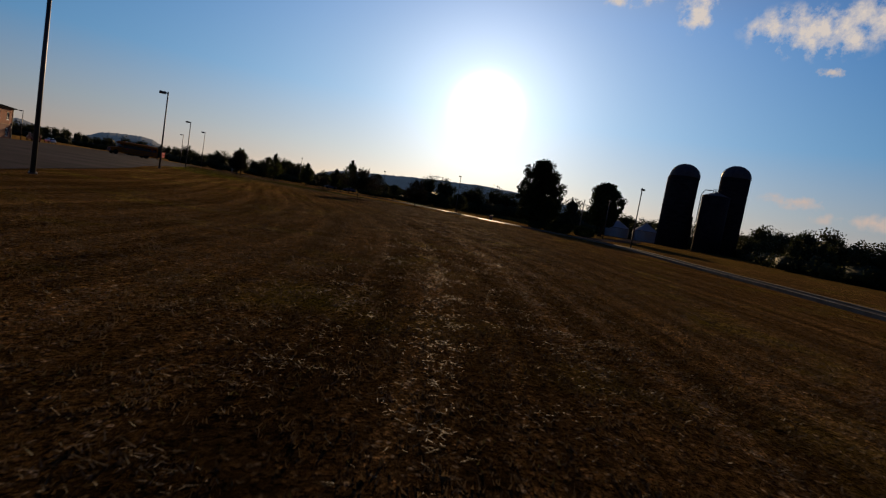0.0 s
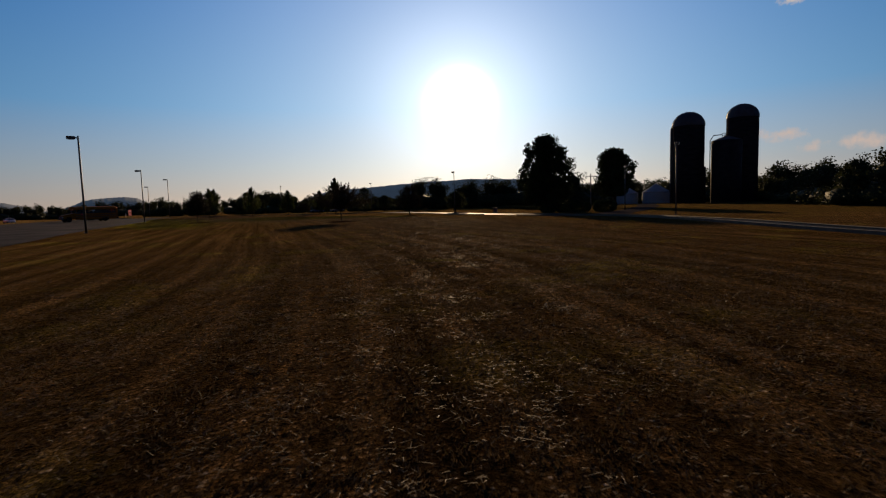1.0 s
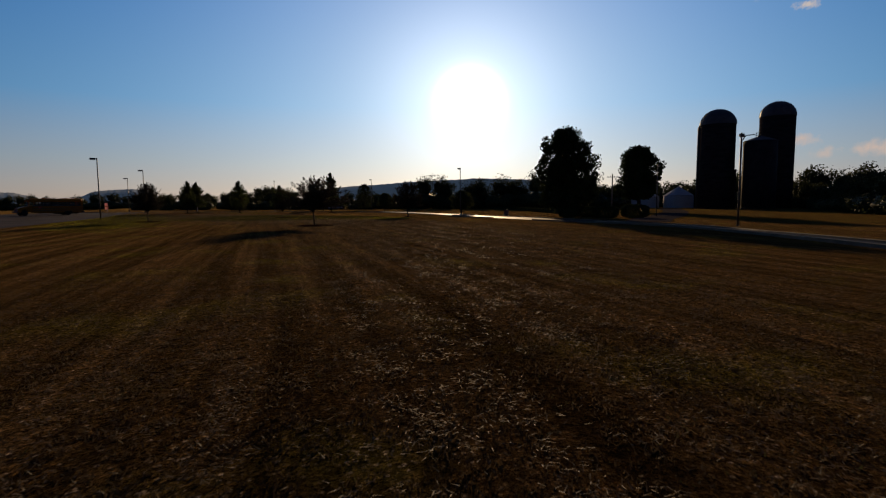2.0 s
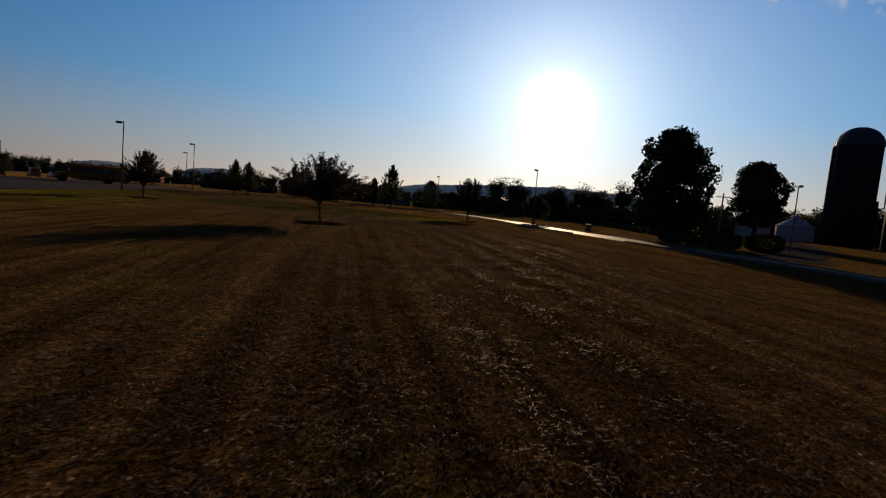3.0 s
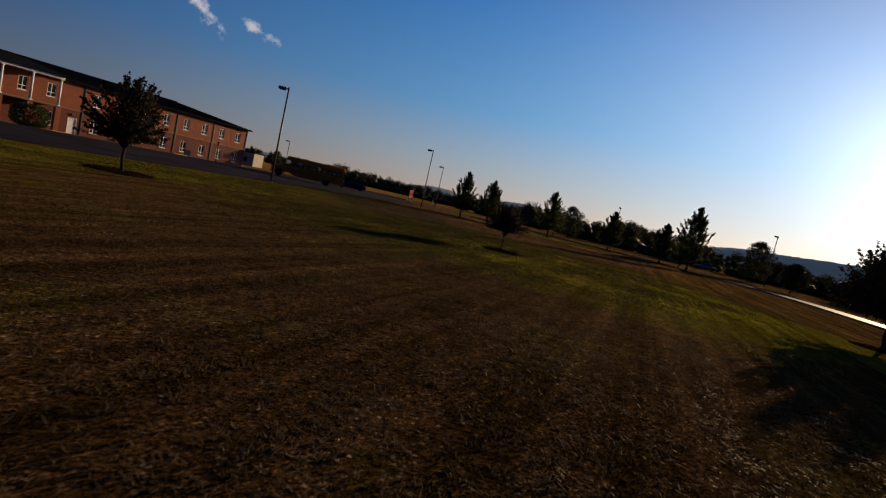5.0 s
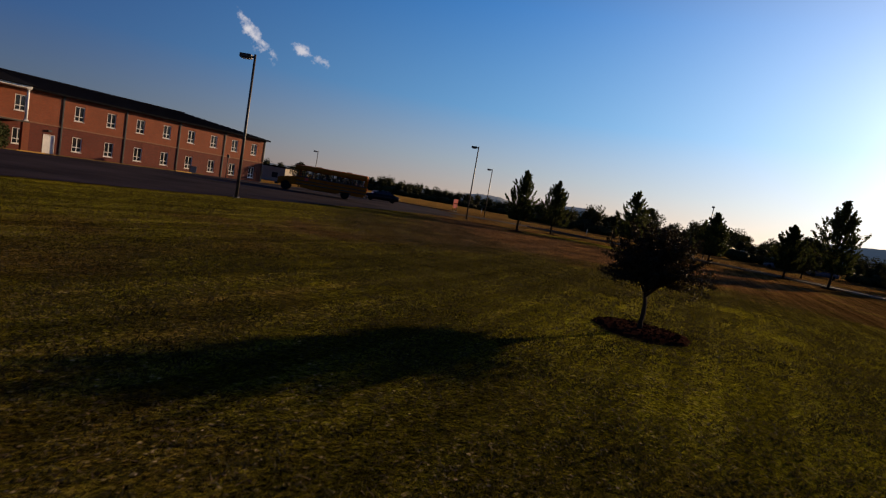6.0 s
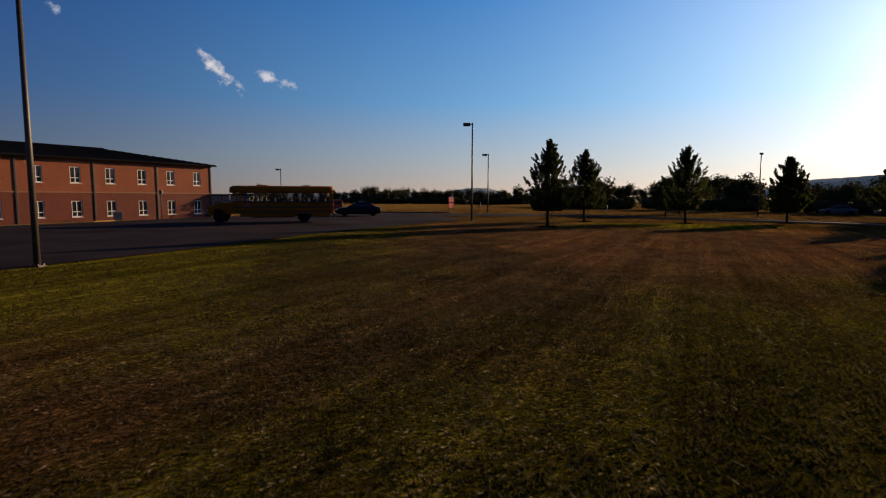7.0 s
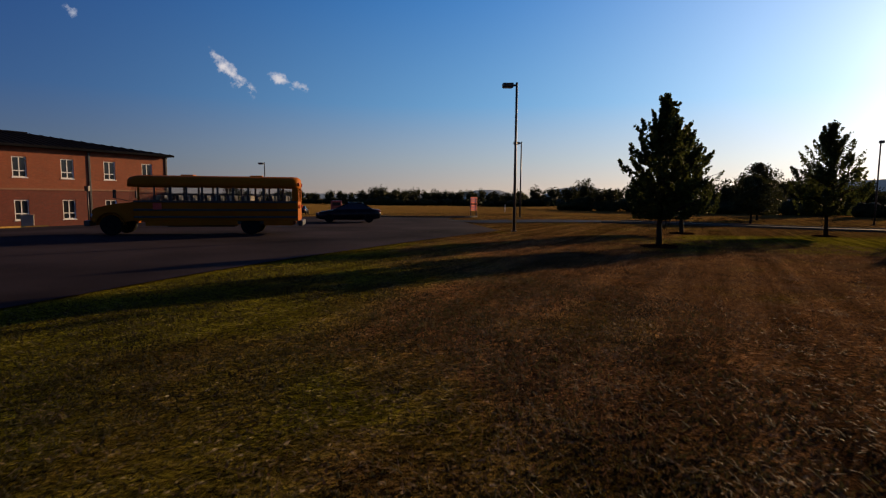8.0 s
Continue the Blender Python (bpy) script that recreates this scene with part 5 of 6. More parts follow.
def loft(bm, sections):
    """Closed rings of equal length joined into a skin."""
    rings = [[bm.verts.new(p) for p in s] for s in sections]
    n = len(rings[0])
    for a, b in zip(rings, rings[1:]):
        for k in range(n):
            bm.faces.new((a[k], a[(k + 1) % n], b[(k + 1) % n], b[k]))
    bm.faces.new(rings[0][::-1])
    bm.faces.new(rings[-1])
    bmesh.ops.recalc_face_normals(bm, faces=bm.faces[:])
    return bm


def school_bus(m):
    root = tagged(empty("school_bus", m), "yellow long-nosed school bus with black side rails, parked", "school bus")
    L, W = 7.9, 1.2                      # passenger body from the rear (x = 0) forward
    FLOOR, SILL, TOPW, ROOF = 0.72, 1.72, 2.42, 3.02
    posts = [0.25 + (L - 0.5) * k / 10 for k in range(11)]
    # lower body
    bm = bmesh.new()
    box(bm, 0, L, -W, W, FLOOR, SILL, 0.03)
    part("lower_body", bm, M_BUS, root)
    bm = bmesh.new()
    for x0, x1 in ((0.3, 1.75), (3.05, 7.4)):
        box(bm, x0, x1, -W + 0.04, W - 0.04, 0.48, FLOOR, 0.02)
    part("skirt", bm, M_BUS, root)
    # rounded roof
    bm = bmesh.new()
    def ring(x, k):
        pts = [(-W, TOPW), (-W, TOPW + 0.2), (-W * 0.92, TOPW + 0.40), (-W * 0.72, ROOF - 0.07), (-W * 0.35, ROOF), (W * 0.35, ROOF), (W * 0.72, ROOF - 0.07), (W * 0.92, TOPW + 0.40), (W, TOPW + 0.2), (W, TOPW)]
        return [(x, y * k, TOPW + (z - TOPW) * k) for y, z in pts]
    loft(bm, [ring(-0.02, 0.86), ring(0.10, 0.97), ring(0.3, 1.0), ring(L - 0.3, 1.0), ring(L + 0.05, 0.97), ring(L + 0.30, 0.86)])
    top = part("roof", bm, M_BUS, root, "rounded yellow roof", smooth=True)
    for x in (2.2, 5.6):
        bm = bmesh.new()
        box(bm, x - 0.3, x + 0.3, -0.3, 0.3, ROOF - 0.02, ROOF + 0.06, 0.02)
        part("roof_hatch", bm, M_BUS, top)
    # window posts and panes
    for s in (-1, 1):
        for k, x in enumerate(posts):
            bm = bmesh.new()
            box(bm, x - 0.05, x + 0.05, s * W - 0.04, s * W + 0.004 * s if s > 0 else s * W + 0.04, SILL, TOPW)
            part("window_post", bm, M_BLACK if 0 < k < 10 else M_BUS, root)
        for a, b in zip(posts, posts[1:]):
            bm = bmesh.new()
            box(bm, a + 0.05, b - 0.05, s * (W - 0.03) - 0.004, s * (W - 0.03) + 0.004, SILL, TOPW)
            p = part("side_window", bm, M_BUS_GLASS, root)
            bm = bmesh.new()
            box(bm, a + 0.05, b - 0.05, s * (W - 0.02) - 0.012, s * (W - 0.02) + 0.012, (SILL + TOPW) / 2 - 0.015, (SILL + TOPW) / 2 + 0.015)
            part("sash_bar", bm, M_BLACK, p)
        for z in (0.86, 1.22, 1.64):
            bm = bmesh.new()
            box(bm, 0.05, L, s * W - 0.02, s * W + 0.025, z, z + 0.11, 0.015)
            part("rub_rail", bm, M_BLACK, root, "black steel side rail")
        bm = bmesh.new()
        box(bm, 0.0, 0.22, s * W - 0.05, s * W + 0.002, SILL, TOPW)
        part("rear_pillar", bm, M_BUS, root)
    # seats
    for k in range(10):
        for s in (-1, 1):
            bm = bmesh.new()
            x = 0.6 + k * 0.70
            box(bm, x, x + 0.12, s * 0.68 - 0.45, s * 0.68 + 0.45, 0.95, 2.02, 0.04)
            box(bm, x + 0.1, x + 0.5, s * 0.68 - 0.45, s * 0.68 + 0.45, 0.95, 1.15, 0.04)
            part("seat", bm, M_SEAT, root)
    # rear wall with the emergency door
    bm = bmesh.new()
    for y0, y1, z0, z1 in ((-1.17, -0.42, SILL, 1.78), (0.42, 1.17, SILL, 1.78), (-1.17, -1.02, 1.78, TOPW), (1.02, 1.17, 1.78, TOPW), (-0.48, -0.38, SILL, TOPW), (0.38, 0.48, SILL, TOPW)):
        box(bm, -0.02, 0.05, y0, y1, z0, z1)
    rear = part("rear_wall", bm, M_BUS, root)
    for y0, y1 in ((-1.02, -0.48), (0.48, 1.02), (-0.38, 0.38)):
        bm = bmesh.new()
        box(bm, 0.01, 0.02, y0, y1, 1.78 if abs(y0) > 0.4 else SILL, TOPW)
        part("rear_window", bm, M_BUS_GLASS, rear)
    for y in (-0.95, 0.95):
        for z in (1.45, 2.62):
            bm = bmesh.new()
            tube(bm, [(-0.07, y, z), (0.02, y, z)], [0.10, 0.10], 12)
            part("tail_lamp", bm, M_RED, rear, "red round lamp")
    bm = bmesh.new()
    box(bm, -0.22, 0.0, -1.18, 1.18, 0.46, 0.74, 0.03)
    part("rear_bumper", bm, M_BLACK, root)
    # windscreen, hood and front
    bm = bmesh.new()
    loft(bm, [[(L, -1.12, FLOOR), (L, 1.12, FLOOR), (L, 1.12, 1.66), (L, -1.12, 1.66)],
              [(L + 1.0, -1.02, 0.62), (L + 1.0, 1.02, 0.62), (L + 1.0, 0.92, 1.55), (L + 1.0, -0.92, 1.55)],
              [(L + 1.85, -0.98, 0.62), (L + 1.85, 0.98, 0.62), (L + 1.85, 0.82, 1.36), (L + 1.85, -0.82, 1.36)],
              [(L + 2.05, -0.90, 0.66), (L + 2.05, 0.90, 0.66), (L + 2.05, 0.74, 1.24), (L + 2.05, -0.74, 1.24)]])
    hood = part("hood", bm, M_BUS, root, "sloping yellow hood")
    bm = bmesh.new()
    box(bm, L + 2.04, L + 2.09, -0.5, 0.5, 0.74, 1.18, 0.02)
    part("grille", bm, M_BLACK, hood)
    for y in (-0.72, 0.72):
        bm = bmesh.new()
        tube(bm, [(L + 1.98, y, 0.98), (L + 2.10, y, 0.98)], [0.11, 0.10], 12)
        part("headlight", bm, M_LENS, hood)
    for s in (-1, 1):
        bm = bmesh.new()
        prof = [(L + 1.1 + 0.62 * math.cos(a), 0.52 + 0.62 * math.sin(a)) for a in (math.pi * k / 12 for k in range(13))]
        verts_in = [bm.verts.new((x, s * 0.80, z)) for x, z in prof]
        verts_out = [bm.verts.new((x, s * 1.17, z)) for x, z in prof]
        for k in range(12):
            bm.faces.new((verts_in[k], verts_in[k + 1], verts_out[k + 1], verts_out[k]))
        bmesh.ops.solidify(bm, geom=bm.faces[:], thickness=0.04)
        part("fender", bm, M_BUS, root)
    bm = bmesh.new()
    box(bm, L + 2.02, L + 2.28, -1.15, 1.15, 0.46, 0.74, 0.03)
    part("front_bumper", bm, M_BLACK, root)
    bm = bmesh.new()
    loft(bm, [[(L + 0.02, -1.12, 1.66), (L + 0.02, 1.12, 1.66), (L + 0.02, 1.12, TOPW + 0.02), (L + 0.02, -1.12, TOPW + 0.02)],
              [(L + 0.30, -1.05, 1.66), (L + 0.30, 1.05, 1.66), (L + 0.10, 1.05, TOPW + 0.02), (L + 0.10, -1.05, TOPW + 0.02)]])
    part("windscreen", bm, M_BUS_GLASS, root)
    for s in (-1, 1):
        bm = bmesh.new()
        tube(bm, [(L + 0.2, s * 1.1, 1.7), (L + 0.75, s * 1.42, 1.85), (L + 0.75, s * 1.42, 2.25)], [0.02] * 3, 6)
        mirror = part("mirror_arm", bm, M_BLACK, root)
        bm = bmesh.new()
        box(bm, L + 0.70, L + 0.78, s * 1.42 - 0.12, s * 1.42 + 0.12, 1.85, 2.25, 0.02)
        part("mirror", bm, M_BLACK, mirror)
    bm = bmesh.new()
    box(bm, 6.6, 7.0, 1.215, 1.245, 1.30, 1.62, 0.01)
    part("stop_arm", bm, M_RED, root, "folded red stop arm")
    for x in (2.4, L + 1.1):
        for s in (-1, 1):
            wheel(root, x, s * 0.98, 0.50, 0.30)
    bm = bmesh.new()
    box(bm, 1.7, 3.1, -1.1, 1.1, 0.55, FLOOR + 0.01)
    box(bm, 3.3, 6.6, -0.4, 0.4, 0.38, 0.7)
    part("chassis", bm, M_BLACK, root)
    return root


BUS_REAR, BUS_TURN = (-8.45, 40.6), 192.0
school_bus(pose(BUS_REAR[0], BUS_REAR[1], gz(*BUS_REAR) + 0.04, 0, 0, BUS_TURN) @ Matrix.Scale(0.89, 4))


# ---------------------------------------------------------------- car
def sedan(m, paint, label):
    root = tagged(empty("car", m), label, "car")
    W = 0.90
    bm = bmesh.new()
    secs = []
    for x, z0, z1, w in ((0.0, 0.45, 0.78, 0.62), (0.10, 0.30, 0.92, 0.78), (0.6, 0.22, 0.97, 0.88), (1.2, 0.2, 0.98, 0.9), (3.0, 0.2, 0.93, 0.9), (3.6, 0.2, 0.88, 0.89), (4.25, 0.24, 0.76, 0.82), (4.55, 0.34, 0.66, 0.66)):
        secs.append([(x, -w * 0.92, z0), (x, w * 0.92, z0), (x, w, (z0 + z1) / 2), (x, w * 0.94, z1 - 0.04), (x, w * 0.7, z1), (x, -w * 0.7, z1), (x, -w * 0.94, z1 - 0.04), (x, -w, (z0 + z1) / 2)])
    loft(bm, secs)
    part("body", bm, paint, root, smooth=True)
    bm = bmesh.new()
    loft(bm, [[(0.55, -0.72, 0.93), (0.55, 0.72, 0.93), (0.6, 0.68, 0.96), (0.6, -0.68, 0.96)],
              [(1.3, -0.76, 0.95), (1.3, 0.76, 0.95), (1.35, 0.58, 1.36), (1.35, -0.58, 1.36)],
              [(2.3, -0.76, 0.94), (2.3, 0.76, 0.94), (2.2, 0.58, 1.42), (2.2, -0.58, 1.42)],
              [(3.35, -0.72, 0.90), (3.35, 0.72, 0.90), (3.3, 0.70, 0.92), (3.3, -0.70, 0.92)]])
    cabin = part("cabin_glass", bm, M_GLASS, root, smooth=False)
    bm = bmesh.new()
    loft(bm, [[(1.25, -0.57, 1.355), (1.25, 0.57, 1.355), (1.25, 0.5, 1.385), (1.25, -0.5, 1.385)],
              [(1.7, -0.59, 1.40), (1.7, 0.59, 1.40), (1.7, 0.5, 1.44), (1.7, -0.5, 1.44)],
              [(2.3, -0.58, 1.405), (2.3, 0.58, 1.405), (2.3, 0.5, 1.44), (2.3, -0.5, 1.44)]])
    part("roof", bm, paint, root, smooth=True)
    for s in (-1, 1):
        bm = bmesh.new()
        tube(bm, [(0.6, s * 0.70, 0.96), (1.32, s * 0.585, 1.37), (2.22, s * 0.585, 1.415), (3.32, s * 0.71, 0.91)], [0.035] * 4, 6)
        part("pillar", bm, paint, cabin)
        bm = bmesh.new()
        box(bm, 2.95, 3.12, s * 0.98 - 0.09, s * 0.98 + 0.09, 0.93, 1.06, 0.03)
        part("mirror", bm, paint, root)
        bm = bmesh.new()
        box(bm, 0.02, 0.16, s * 0.62 - 0.14, s * 0.62 + 0.14, 0.72, 0.86, 0.03)
        part("tail_light", bm, M_RED, root, "red tail light")
        bm = bmesh.new()
        box(bm, 4.26, 4.42, s * 0.58 - 0.16, s * 0.58 + 0.16, 0.58, 0.70, 0.03)
        part("headlight", bm, M_LENS, root)
        for x in (0.85, 3.62):
            wheel(root, x, s * 0.82, 0.32, 0.2)
    return root


CAR = (-6.3, 53.5)
sedan(pose(CAR[0], CAR[1], gz(*CAR) + 0.035, 0, 0, 190), M_CAR, "black sedan parked on the asphalt lot")
M_FAR_RED = material("red_vehicle_paint", (0.20, 0.016, 0.012), (0.29, 0.026, 0.02), 2.0, 0.35, 0.0)
M_FAR_BLUE = material("pale_blue_vehicle_paint", (0.06, 0.067, 0.08), (0.10, 0.112, 0.135), 2.0, 0.6, 0.0)


def van(m, paint, label):
    root = tagged(empty("van", m), label, "van")
    bm = bmesh.new()
    secs = []
    for x, z0, z1, w in ((0.0, 0.4, 2.0, 0.86), (0.08, 0.32, 2.16, 0.94), (3.4, 0.30, 2.18, 0.95), (4.1, 0.30, 1.45, 0.94), (5.0, 0.34, 1.15, 0.88), (5.15, 0.42, 0.95, 0.80)):
        secs.append([(x, -w * 0.95, z0), (x, w * 0.95, z0), (x, w, (z0 + z1) / 2), (x, w * 0.93, z1 - 0.08), (x, w * 0.8, z1), (x, -w * 0.8, z1), (x, -w * 0.93, z1 - 0.08), (x, -w, (z0 + z1) / 2)])
    loft(bm, secs)
    part("body", bm, paint, root, smooth=False)
    for s in (-1, 1):
        bm = bmesh.new()
        box(bm, 2.5, 3.4, s * 0.955 - 0.012, s * 0.955 + 0.012, 1.25, 1.85, 0.004)
        part("side_window", bm, M_GLASS, root)
        bm = bmesh.new()
        box(bm, -0.02, 0.05, s * 0.78 - 0.08, s * 0.78 + 0.08, 0.9, 1.3, 0.01)
        part("tail_light", bm, M_RED, root)
        for x in (0.95, 4.2):
            wheel(root, x, s * 0.84, 0.36, 0.22)
    bm = bmesh.new()
    box(bm, -0.03, 0.02, -0.66, 0.66, 1.35, 1.9, 0.01)
    part("rear_window", bm, M_GLASS, root)
    return root


van(pose(-20.5, 103.0, gz(-20.5, 103.0) + 0.04, 0, 0, 102), M_FAR_RED, "red van parked beyond the black sedan")
sedan(pose(-16.8, 103.5, gz(-16.8, 103.5) + 0.04, 0, 0, 100), M_WHITE, "white car parked beside the red van")
sedan(pose(-27.0, 104.5, gz(-27.0, 104.5) + 0.04, 0, 0, 98), M_CAR, "dark car parked beside the red van")
sedan(pose(61, 78, gz(61, 78), 0, 0, 150), M_FAR_BLUE, "pale blue car parked beyond the drive")
sedan(pose(66, 74, gz(66, 74), 0, 0, 150), M_FAR_BLUE, "pale blue car parked beyond the drive")
sedan(pose(-62, 84, gz(-62, 84), 0, 0, 20), M_WHITE, "white car parked far across the lot")

# ---------------------------------------------------------------- sign and island
isl_a, isl_b = np.array([(-9.2, 65.2), (-6, 64.4), (-2, 64.6), (1.6, 66.6)]), np.array([(-9.4, 72.0), (-6, 72.2), (-2, 72.0), (1.2, 70.5)])
root = tagged(empty("traffic_island", pose(0, 0, 0)), "grassy traffic island with a pale kerb", "traffic island", kind="structure")
outline = resample([*isl_a, *isl_b[::-1], isl_a[0]], 60)
cx, cy = outline.mean(0)
verts = [(cx, cy, gz(cx, cy) + 0.17)]
for x, y in outline:
    verts += [(cx + (x - cx) * 0.97, cy + (y - cy) * 0.97, gz(x, y) + 0.15)]
mesh_part("turf", verts, [(0, 1 + k, 1 + (k + 1) % 60) for k in range(60)], M_LAWN, root)
island_kerb = kerb("kerb_island", outline, M_KERB, "pale concrete kerb round the traffic island", 0.16, 0.15, 1.0)
SIGN = (1.0, 67.2)
root = tagged(empty("sign_board", pose(SIGN[0], SIGN[1], gz(*SIGN) - 0.12, 0, 0, 2)), "orange and white sign board on two posts, weathered", "sign")
for s in (-1, 1):
    bm = bmesh.new()
    box(bm, s * 0.27 - 0.04, s * 0.27 + 0.04, -0.04, 0.04, -0.15, 2.05, 0.006)
    part("post", bm, M_WOOD, root)
bm = bmesh.new()
box(bm, -0.34, 0.34, -0.052, -0.046, 0.76, 2.1)
board = part("board", bm, M_ORANGE, root, "faded orange panel")
for k, (z, w, h, mt) in enumerate([(1.98, 0.56, 0.10, M_WHITE), (1.83, 0.48, 0.08, M_WHITE), (1.69, 0.54, 0.08, M_WHITE), (1.42, 0.58, 0.13, M_BLACK), (1.20, 0.52, 0.07, M_WHITE), (1.06, 0.44, 0.07, M_WHITE), (0.90, 0.52, 0.06, M_WHITE)]):
    bm = bmesh.new()
    box(bm, -w / 2, w / 2, -0.058, -0.0525, z - h / 2, z + h / 2)
    part("text_bar", bm, mt, board)

# small white marker posts by the drive
for x, y in ((6.5, 92.0), (26.0, 84.0)):
    root = tagged(empty("marker_post", pose(x, y, gz(x, y))), "short white marker post in the field grass", "post", "marker posts")
    bm = bmesh.new()
    tube(bm, [(0, 0, -0.05), (0, 0, 1.1)], [0.05, 0.05], 8)
    part("post", bm, M_WHITE, root, smooth=True)
    bm = bmesh.new()
    tube(bm, [(0, 0, 1.1), (0, 0, 1.16)], [0.065, 0.04], 8)
    part("cap", bm, M_WHITE, root)

# ---------------------------------------------------------------- grass
rows_xy = np.array([m.translation[:2] for _, m in PATH])
M_BLADE = leaf_material("dry_grass_blades", (0.014, 0.0080, 0.0034), (0.135, 0.092, 0.046), 0.3)
M_BLADE_G = leaf_material("green_grass_blades", (0.009, 0.0085, 0.0030), (0.074, 0.064, 0.024), 0.35)


def oval(c, cx, cy, rx, ry, turn):
    """1 in the middle of a watered patch, 0 outside."""
    dx, dy = c[:, 0] - cx, c[:, 1] - cy
    u, v = (dx * math.cos(turn) + dy * math.sin(turn)) / rx, (dy * math.cos(turn) - dx * math.sin(turn)) / ry
    return np.clip(1 - u * u - v * v, 0, 1)


def grass(name, mat, count, reach, size, seed, label, clump, watered):
    rnd = np.random.default_rng(seed)
    way = resample(rows_xy.tolist(), 200)
    k = rnd.integers(0, 199, count // clump)
    c = way[k] + (way[k + 1] - way[k]) * rnd.uniform(0, 1, (len(k), 1)) + rnd.normal(size=(len(k), 2)) * reach
    c = np.repeat(c, clump, 0) + rnd.normal(size=(len(k) * clump, 2)) * 0.05
    west = (c[:, 0] + 11.0) * -0.94 + (c[:, 1] - 14.5) * 0.342
    keep = (near_polyline(c[:, 0], c[:, 1], drive) > 3.0) & ((near_polyline(c[:, 0], c[:, 1], lot_near) > 0.3) & (west < 6))
    lush = np.maximum(oval(c, 7.5, -1, 18, 12.5, 0.72), np.maximum(0.5 * oval(c, -11.0, 7, 7.0, 36, -0.27), oval(c, -7.2, 27, 3.8, 18, -0.25)))
    keep &= rnd.uniform(0, 1, len(c)) < (np.clip(0.1 + 2.2 * lush, 0, 1) if watered else np.clip(1 - 2.0 * lush, 0.06, 1))
    c = c[keep]
    n = len(c)
    z = ground_z(c[:, 0], c[:, 1])
    a = rnd.uniform(0, 2 * math.pi, n)
    h = size * rnd.uniform(0.4, 1.3, n)
    lean = rnd.normal(size=(n, 2)) * h[:, None] * 0.8
    w = 0.005 + 0.007 * rnd.uniform(0, 1, n)
    s = np.c_[np.cos(a) * w, np.sin(a) * w]
    v = np.stack([np.c_[c - s, z - 0.005], np.c_[c + s, z - 0.005], np.c_[c + lean, z + h]], 1).reshape(-1, 3)
    f = np.arange(n * 3).reshape(-1, 3)
    ob = big_mesh(name, v, f, mat)
    return tagged(ob, label, "grass", kind="stuff")


grass("dry_grass", M_BLADE, 520000, 5.5, 0.036, 5, "short dry straw-coloured grass over the lawn", 6, False)
grass("green_grass", M_BLADE_G, 460000, 6.5, 0.036, 6, "short green grass between the dry tufts", 6, True)

M_BLADE_L = leaf_material("lush_grass_blades", (0.006, 0.0058, 0.002), (0.048, 0.042, 0.010), 0.6)
M_BLADE_R = leaf_material("rusty_dead_clover", (0.016, 0.0085, 0.0038), (0.155, 0.088, 0.045), 0.3)


def turf(name, mat, count, cx, cy, rx, ry, turn, seed, label, tall=0.048, spare=False):
    """Soft blades over one patch of lawn, thinning out raggedly towards its rim."""
    rnd = np.random.default_rng(seed)
    r, a = np.sqrt(rnd.uniform(0, 1, count)), rnd.uniform(0, 2 * math.pi, count)
    u, v = r * np.cos(a) * rx, r * np.sin(a) * ry
    c = np.c_[cx + u * math.cos(turn) - v * math.sin(turn), cy + u * math.sin(turn) + v * math.cos(turn)]
    x, y = c[:, 0], c[:, 1]
    patchy = np.sin(x * 0.9 + 1.3 * np.sin(y * 0.5)) * np.sin(y * 0.8 + 1.1 * np.sin(x * 0.4)) + 0.6 * np.sin(x * 2.3 + 2 * np.sin(y * 1.1)) * np.sin(y * 2.1 + x * 0.7)
    chance = np.clip(1.5 * (1 - r * r), 0, 1) * np.clip(0.62 + 0.42 * patchy, 0.08, 1)
    if spare:
        chance = chance * np.clip(1 - 2.2 * oval(c, 6, -2, 18, 12, 0.72), 0, 1) * np.clip(1 - 2.0 * oval(c, -10.0, 7, 7.0, 36, -0.27), 0, 1)
    west = (x + 11.0) * -0.94 + (y - 14.5) * 0.342
    c = c[(rnd.uniform(0, 1, count) < chance) & (near_polyline(x, y, lot_near) > 0.3) & (west < 6) & (near_polyline(x, y, drive) > 3.0)]
    n = len(c)
    z, h = ground_z(c[:, 0], c[:, 1]), tall * rnd.uniform(0.45, 1.3, n)
    a, w = rnd.uniform(0, 2 * math.pi, n), 0.006 + 0.007 * rnd.uniform(0, 1, n)
    lean, s = rnd.normal(size=(n, 2)) * h[:, None] * 0.8, np.c_[np.cos(a) * w, np.sin(a) * w]
    v = np.stack([np.c_[c - s, z - 0.005], np.c_[c + s, z - 0.005], np.c_[c + lean, z + h]], 1).reshape(-1, 3)
    return tagged(big_mesh(name, v, np.arange(n * 3).reshape(-1, 3), mat), label, "grass", kind="stuff")


turf("lush_grass", M_BLADE_L, 400000, 7.5, -1, 19, 13, 0.72, 25, "soft yellow-green grass on a watered patch")
turf("lush_grass", M_BLADE_L, 110000, -10.5, 6, 5.0, 36, -0.27, 26, "soft yellow-green grass beside the parking lot")
turf("green_grass", M_BLADE_G, 130000, -1.5, 18, 6, 14, 0.1, 28, "short green grass mixed into dry lawn", 0.042)
turf("dead_clover", M_BLADE_R, 420000, 8, 27, 20, 15, 0.3, 27, "rusty brown dead clover among dry grass", 0.042, True)
M_STRAW = leaf_material("loose_straw", (0.040, 0.026, 0.012), (0.165, 0.112, 0.060), 0.2)


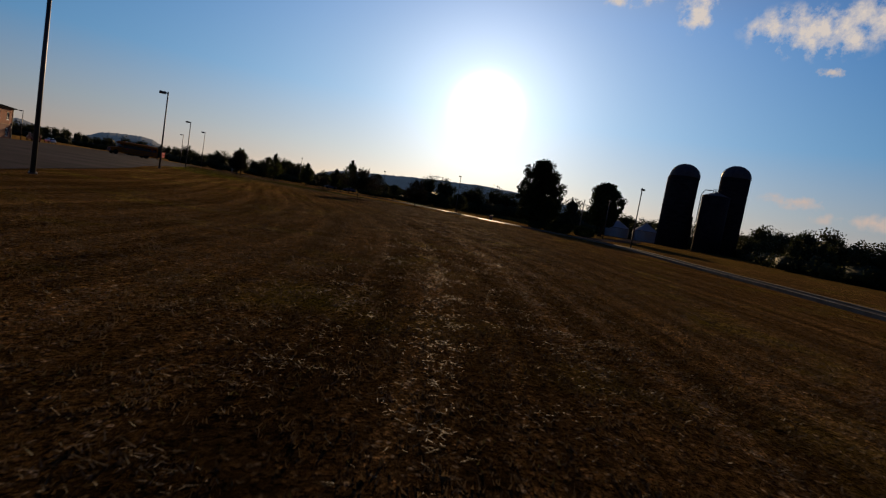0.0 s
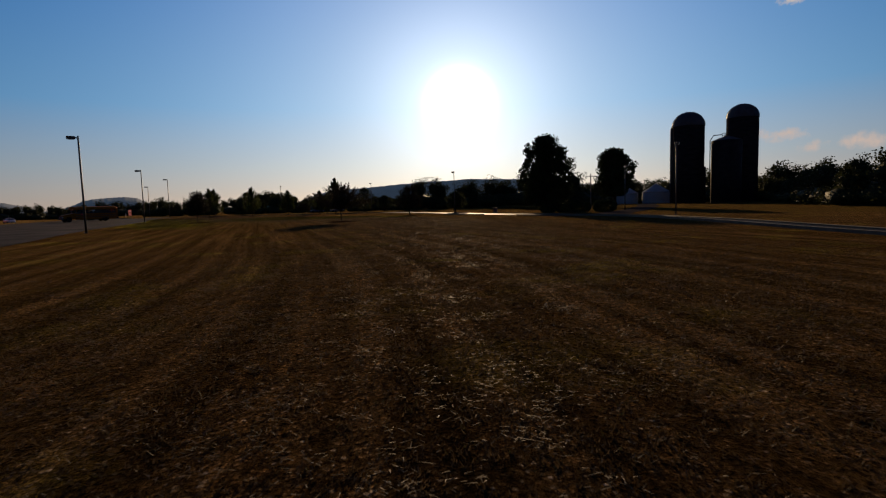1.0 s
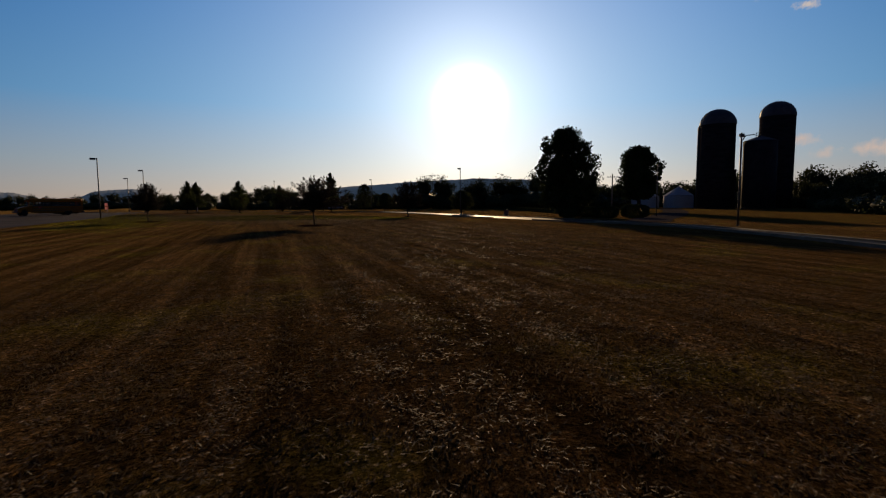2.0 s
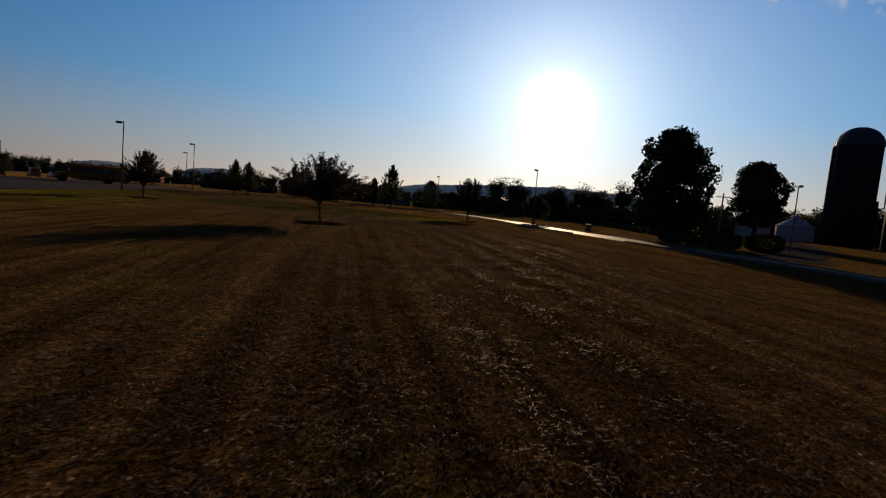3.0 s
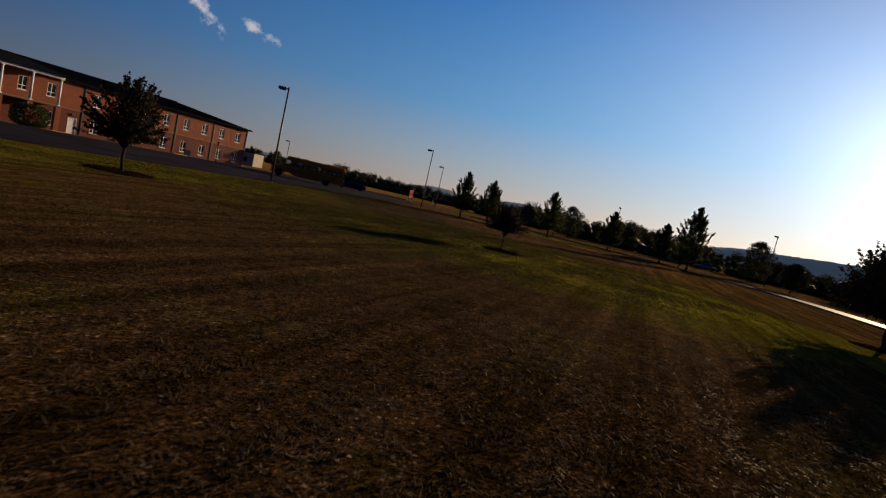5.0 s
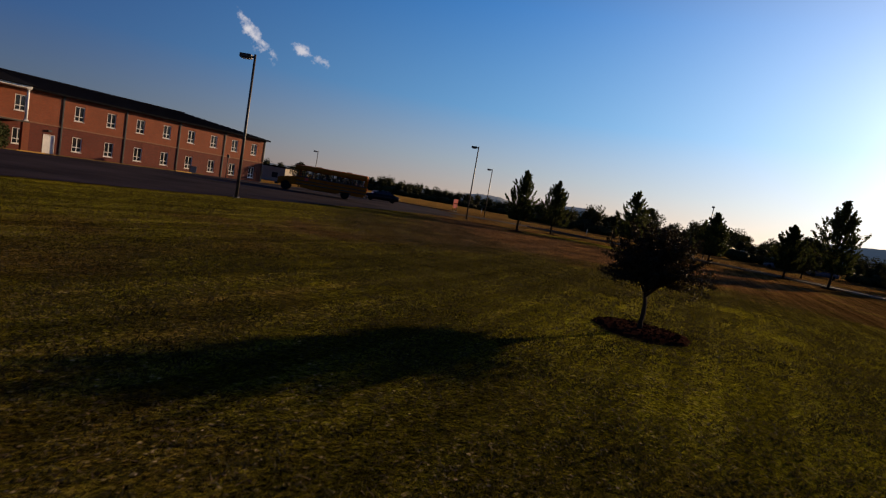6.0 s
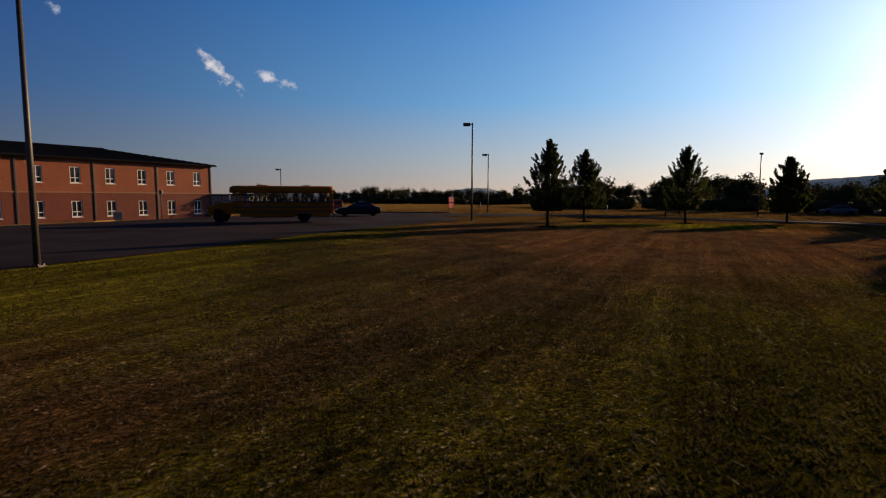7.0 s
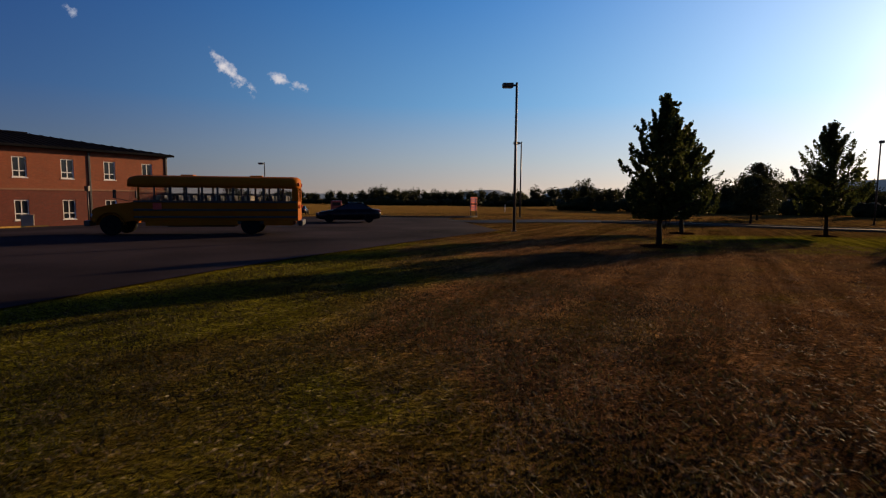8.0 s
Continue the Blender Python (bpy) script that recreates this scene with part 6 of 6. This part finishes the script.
def straw_litter(count, seed, first=0, reach=6.0, onward=None):
    """Loose dead stalks lying in tufts and along the mower's tracks."""
    rnd = np.random.default_rng(seed)
    way = resample(rows_xy[first:].tolist() + ([onward] if onward else []), 200)
    n = count // 14
    k = rnd.integers(0, 199, n)
    c = way[k] + (way[k + 1] - way[k]) * rnd.uniform(0, 1, (n, 1)) + rnd.normal(size=(n, 2)) * reach
    side, along = np.array([0.899, -0.438]), np.array([0.438, 0.899])
    lane = np.cumsum(rnd.uniform(0.45, 1.9, 170)) - 100.0
    bend = 0.0065 * np.minimum(c @ along + 60.0, 0.0) ** 2
    a = c @ side + bend
    near = lane[np.abs(a[:, None] - lane[None, :]).argmin(1)]
    pull = rnd.uniform(0, 1, n) < 0.50
    a = np.where(pull, near + rnd.normal(size=n) * 0.13, a)
    c = (a - bend)[:, None] * side + (c @ along)[:, None] * along
    c = np.repeat(c, 14, 0) + rnd.normal(size=(n * 14, 2)) * 0.11
    west = (c[:, 0] + 11.0) * -0.94 + (c[:, 1] - 14.5) * 0.342
    lush = np.maximum(oval(c, 7.5, -1, 18, 12.5, 0.72), np.maximum(0.5 * oval(c, -11.0, 7, 7.0, 36, -0.27), oval(c, -7.2, 27, 3.8, 18, -0.25)))
    keep = (near_polyline(c[:, 0], c[:, 1], drive) > 3.0) & (near_polyline(c[:, 0], c[:, 1], lot_near) > 0.4) & (west < 6) & (rnd.uniform(0, 1, len(c)) > 1.6 * lush)
    c = c[keep]
    m = len(c)
    z = ground_z(c[:, 0], c[:, 1]) + rnd.uniform(0.012, 0.045, m)
    t = rnd.uniform(0, 2 * math.pi, m)
    half = rnd.uniform(0.015, 0.05, m)[:, None]
    d, e = np.c_[np.cos(t), np.sin(t)] * half, np.c_[-np.sin(t), np.cos(t)] * 0.005
    tip = rnd.uniform(-0.02, 0.035, m)
    v = np.stack([np.c_[c - d - e, z], np.c_[c - d + e, z], np.c_[c + d, z + tip]], 1).reshape(-1, 3)
    return tagged(big_mesh("straw_litter", v, np.arange(m * 3).reshape(-1, 3), M_STRAW), "loose pale straw lying along mower tracks", "straw", kind="stuff")


straw_litter(150000, 15)
straw_litter(36000, 16, 13, 6.5, (1.0, 38.0))
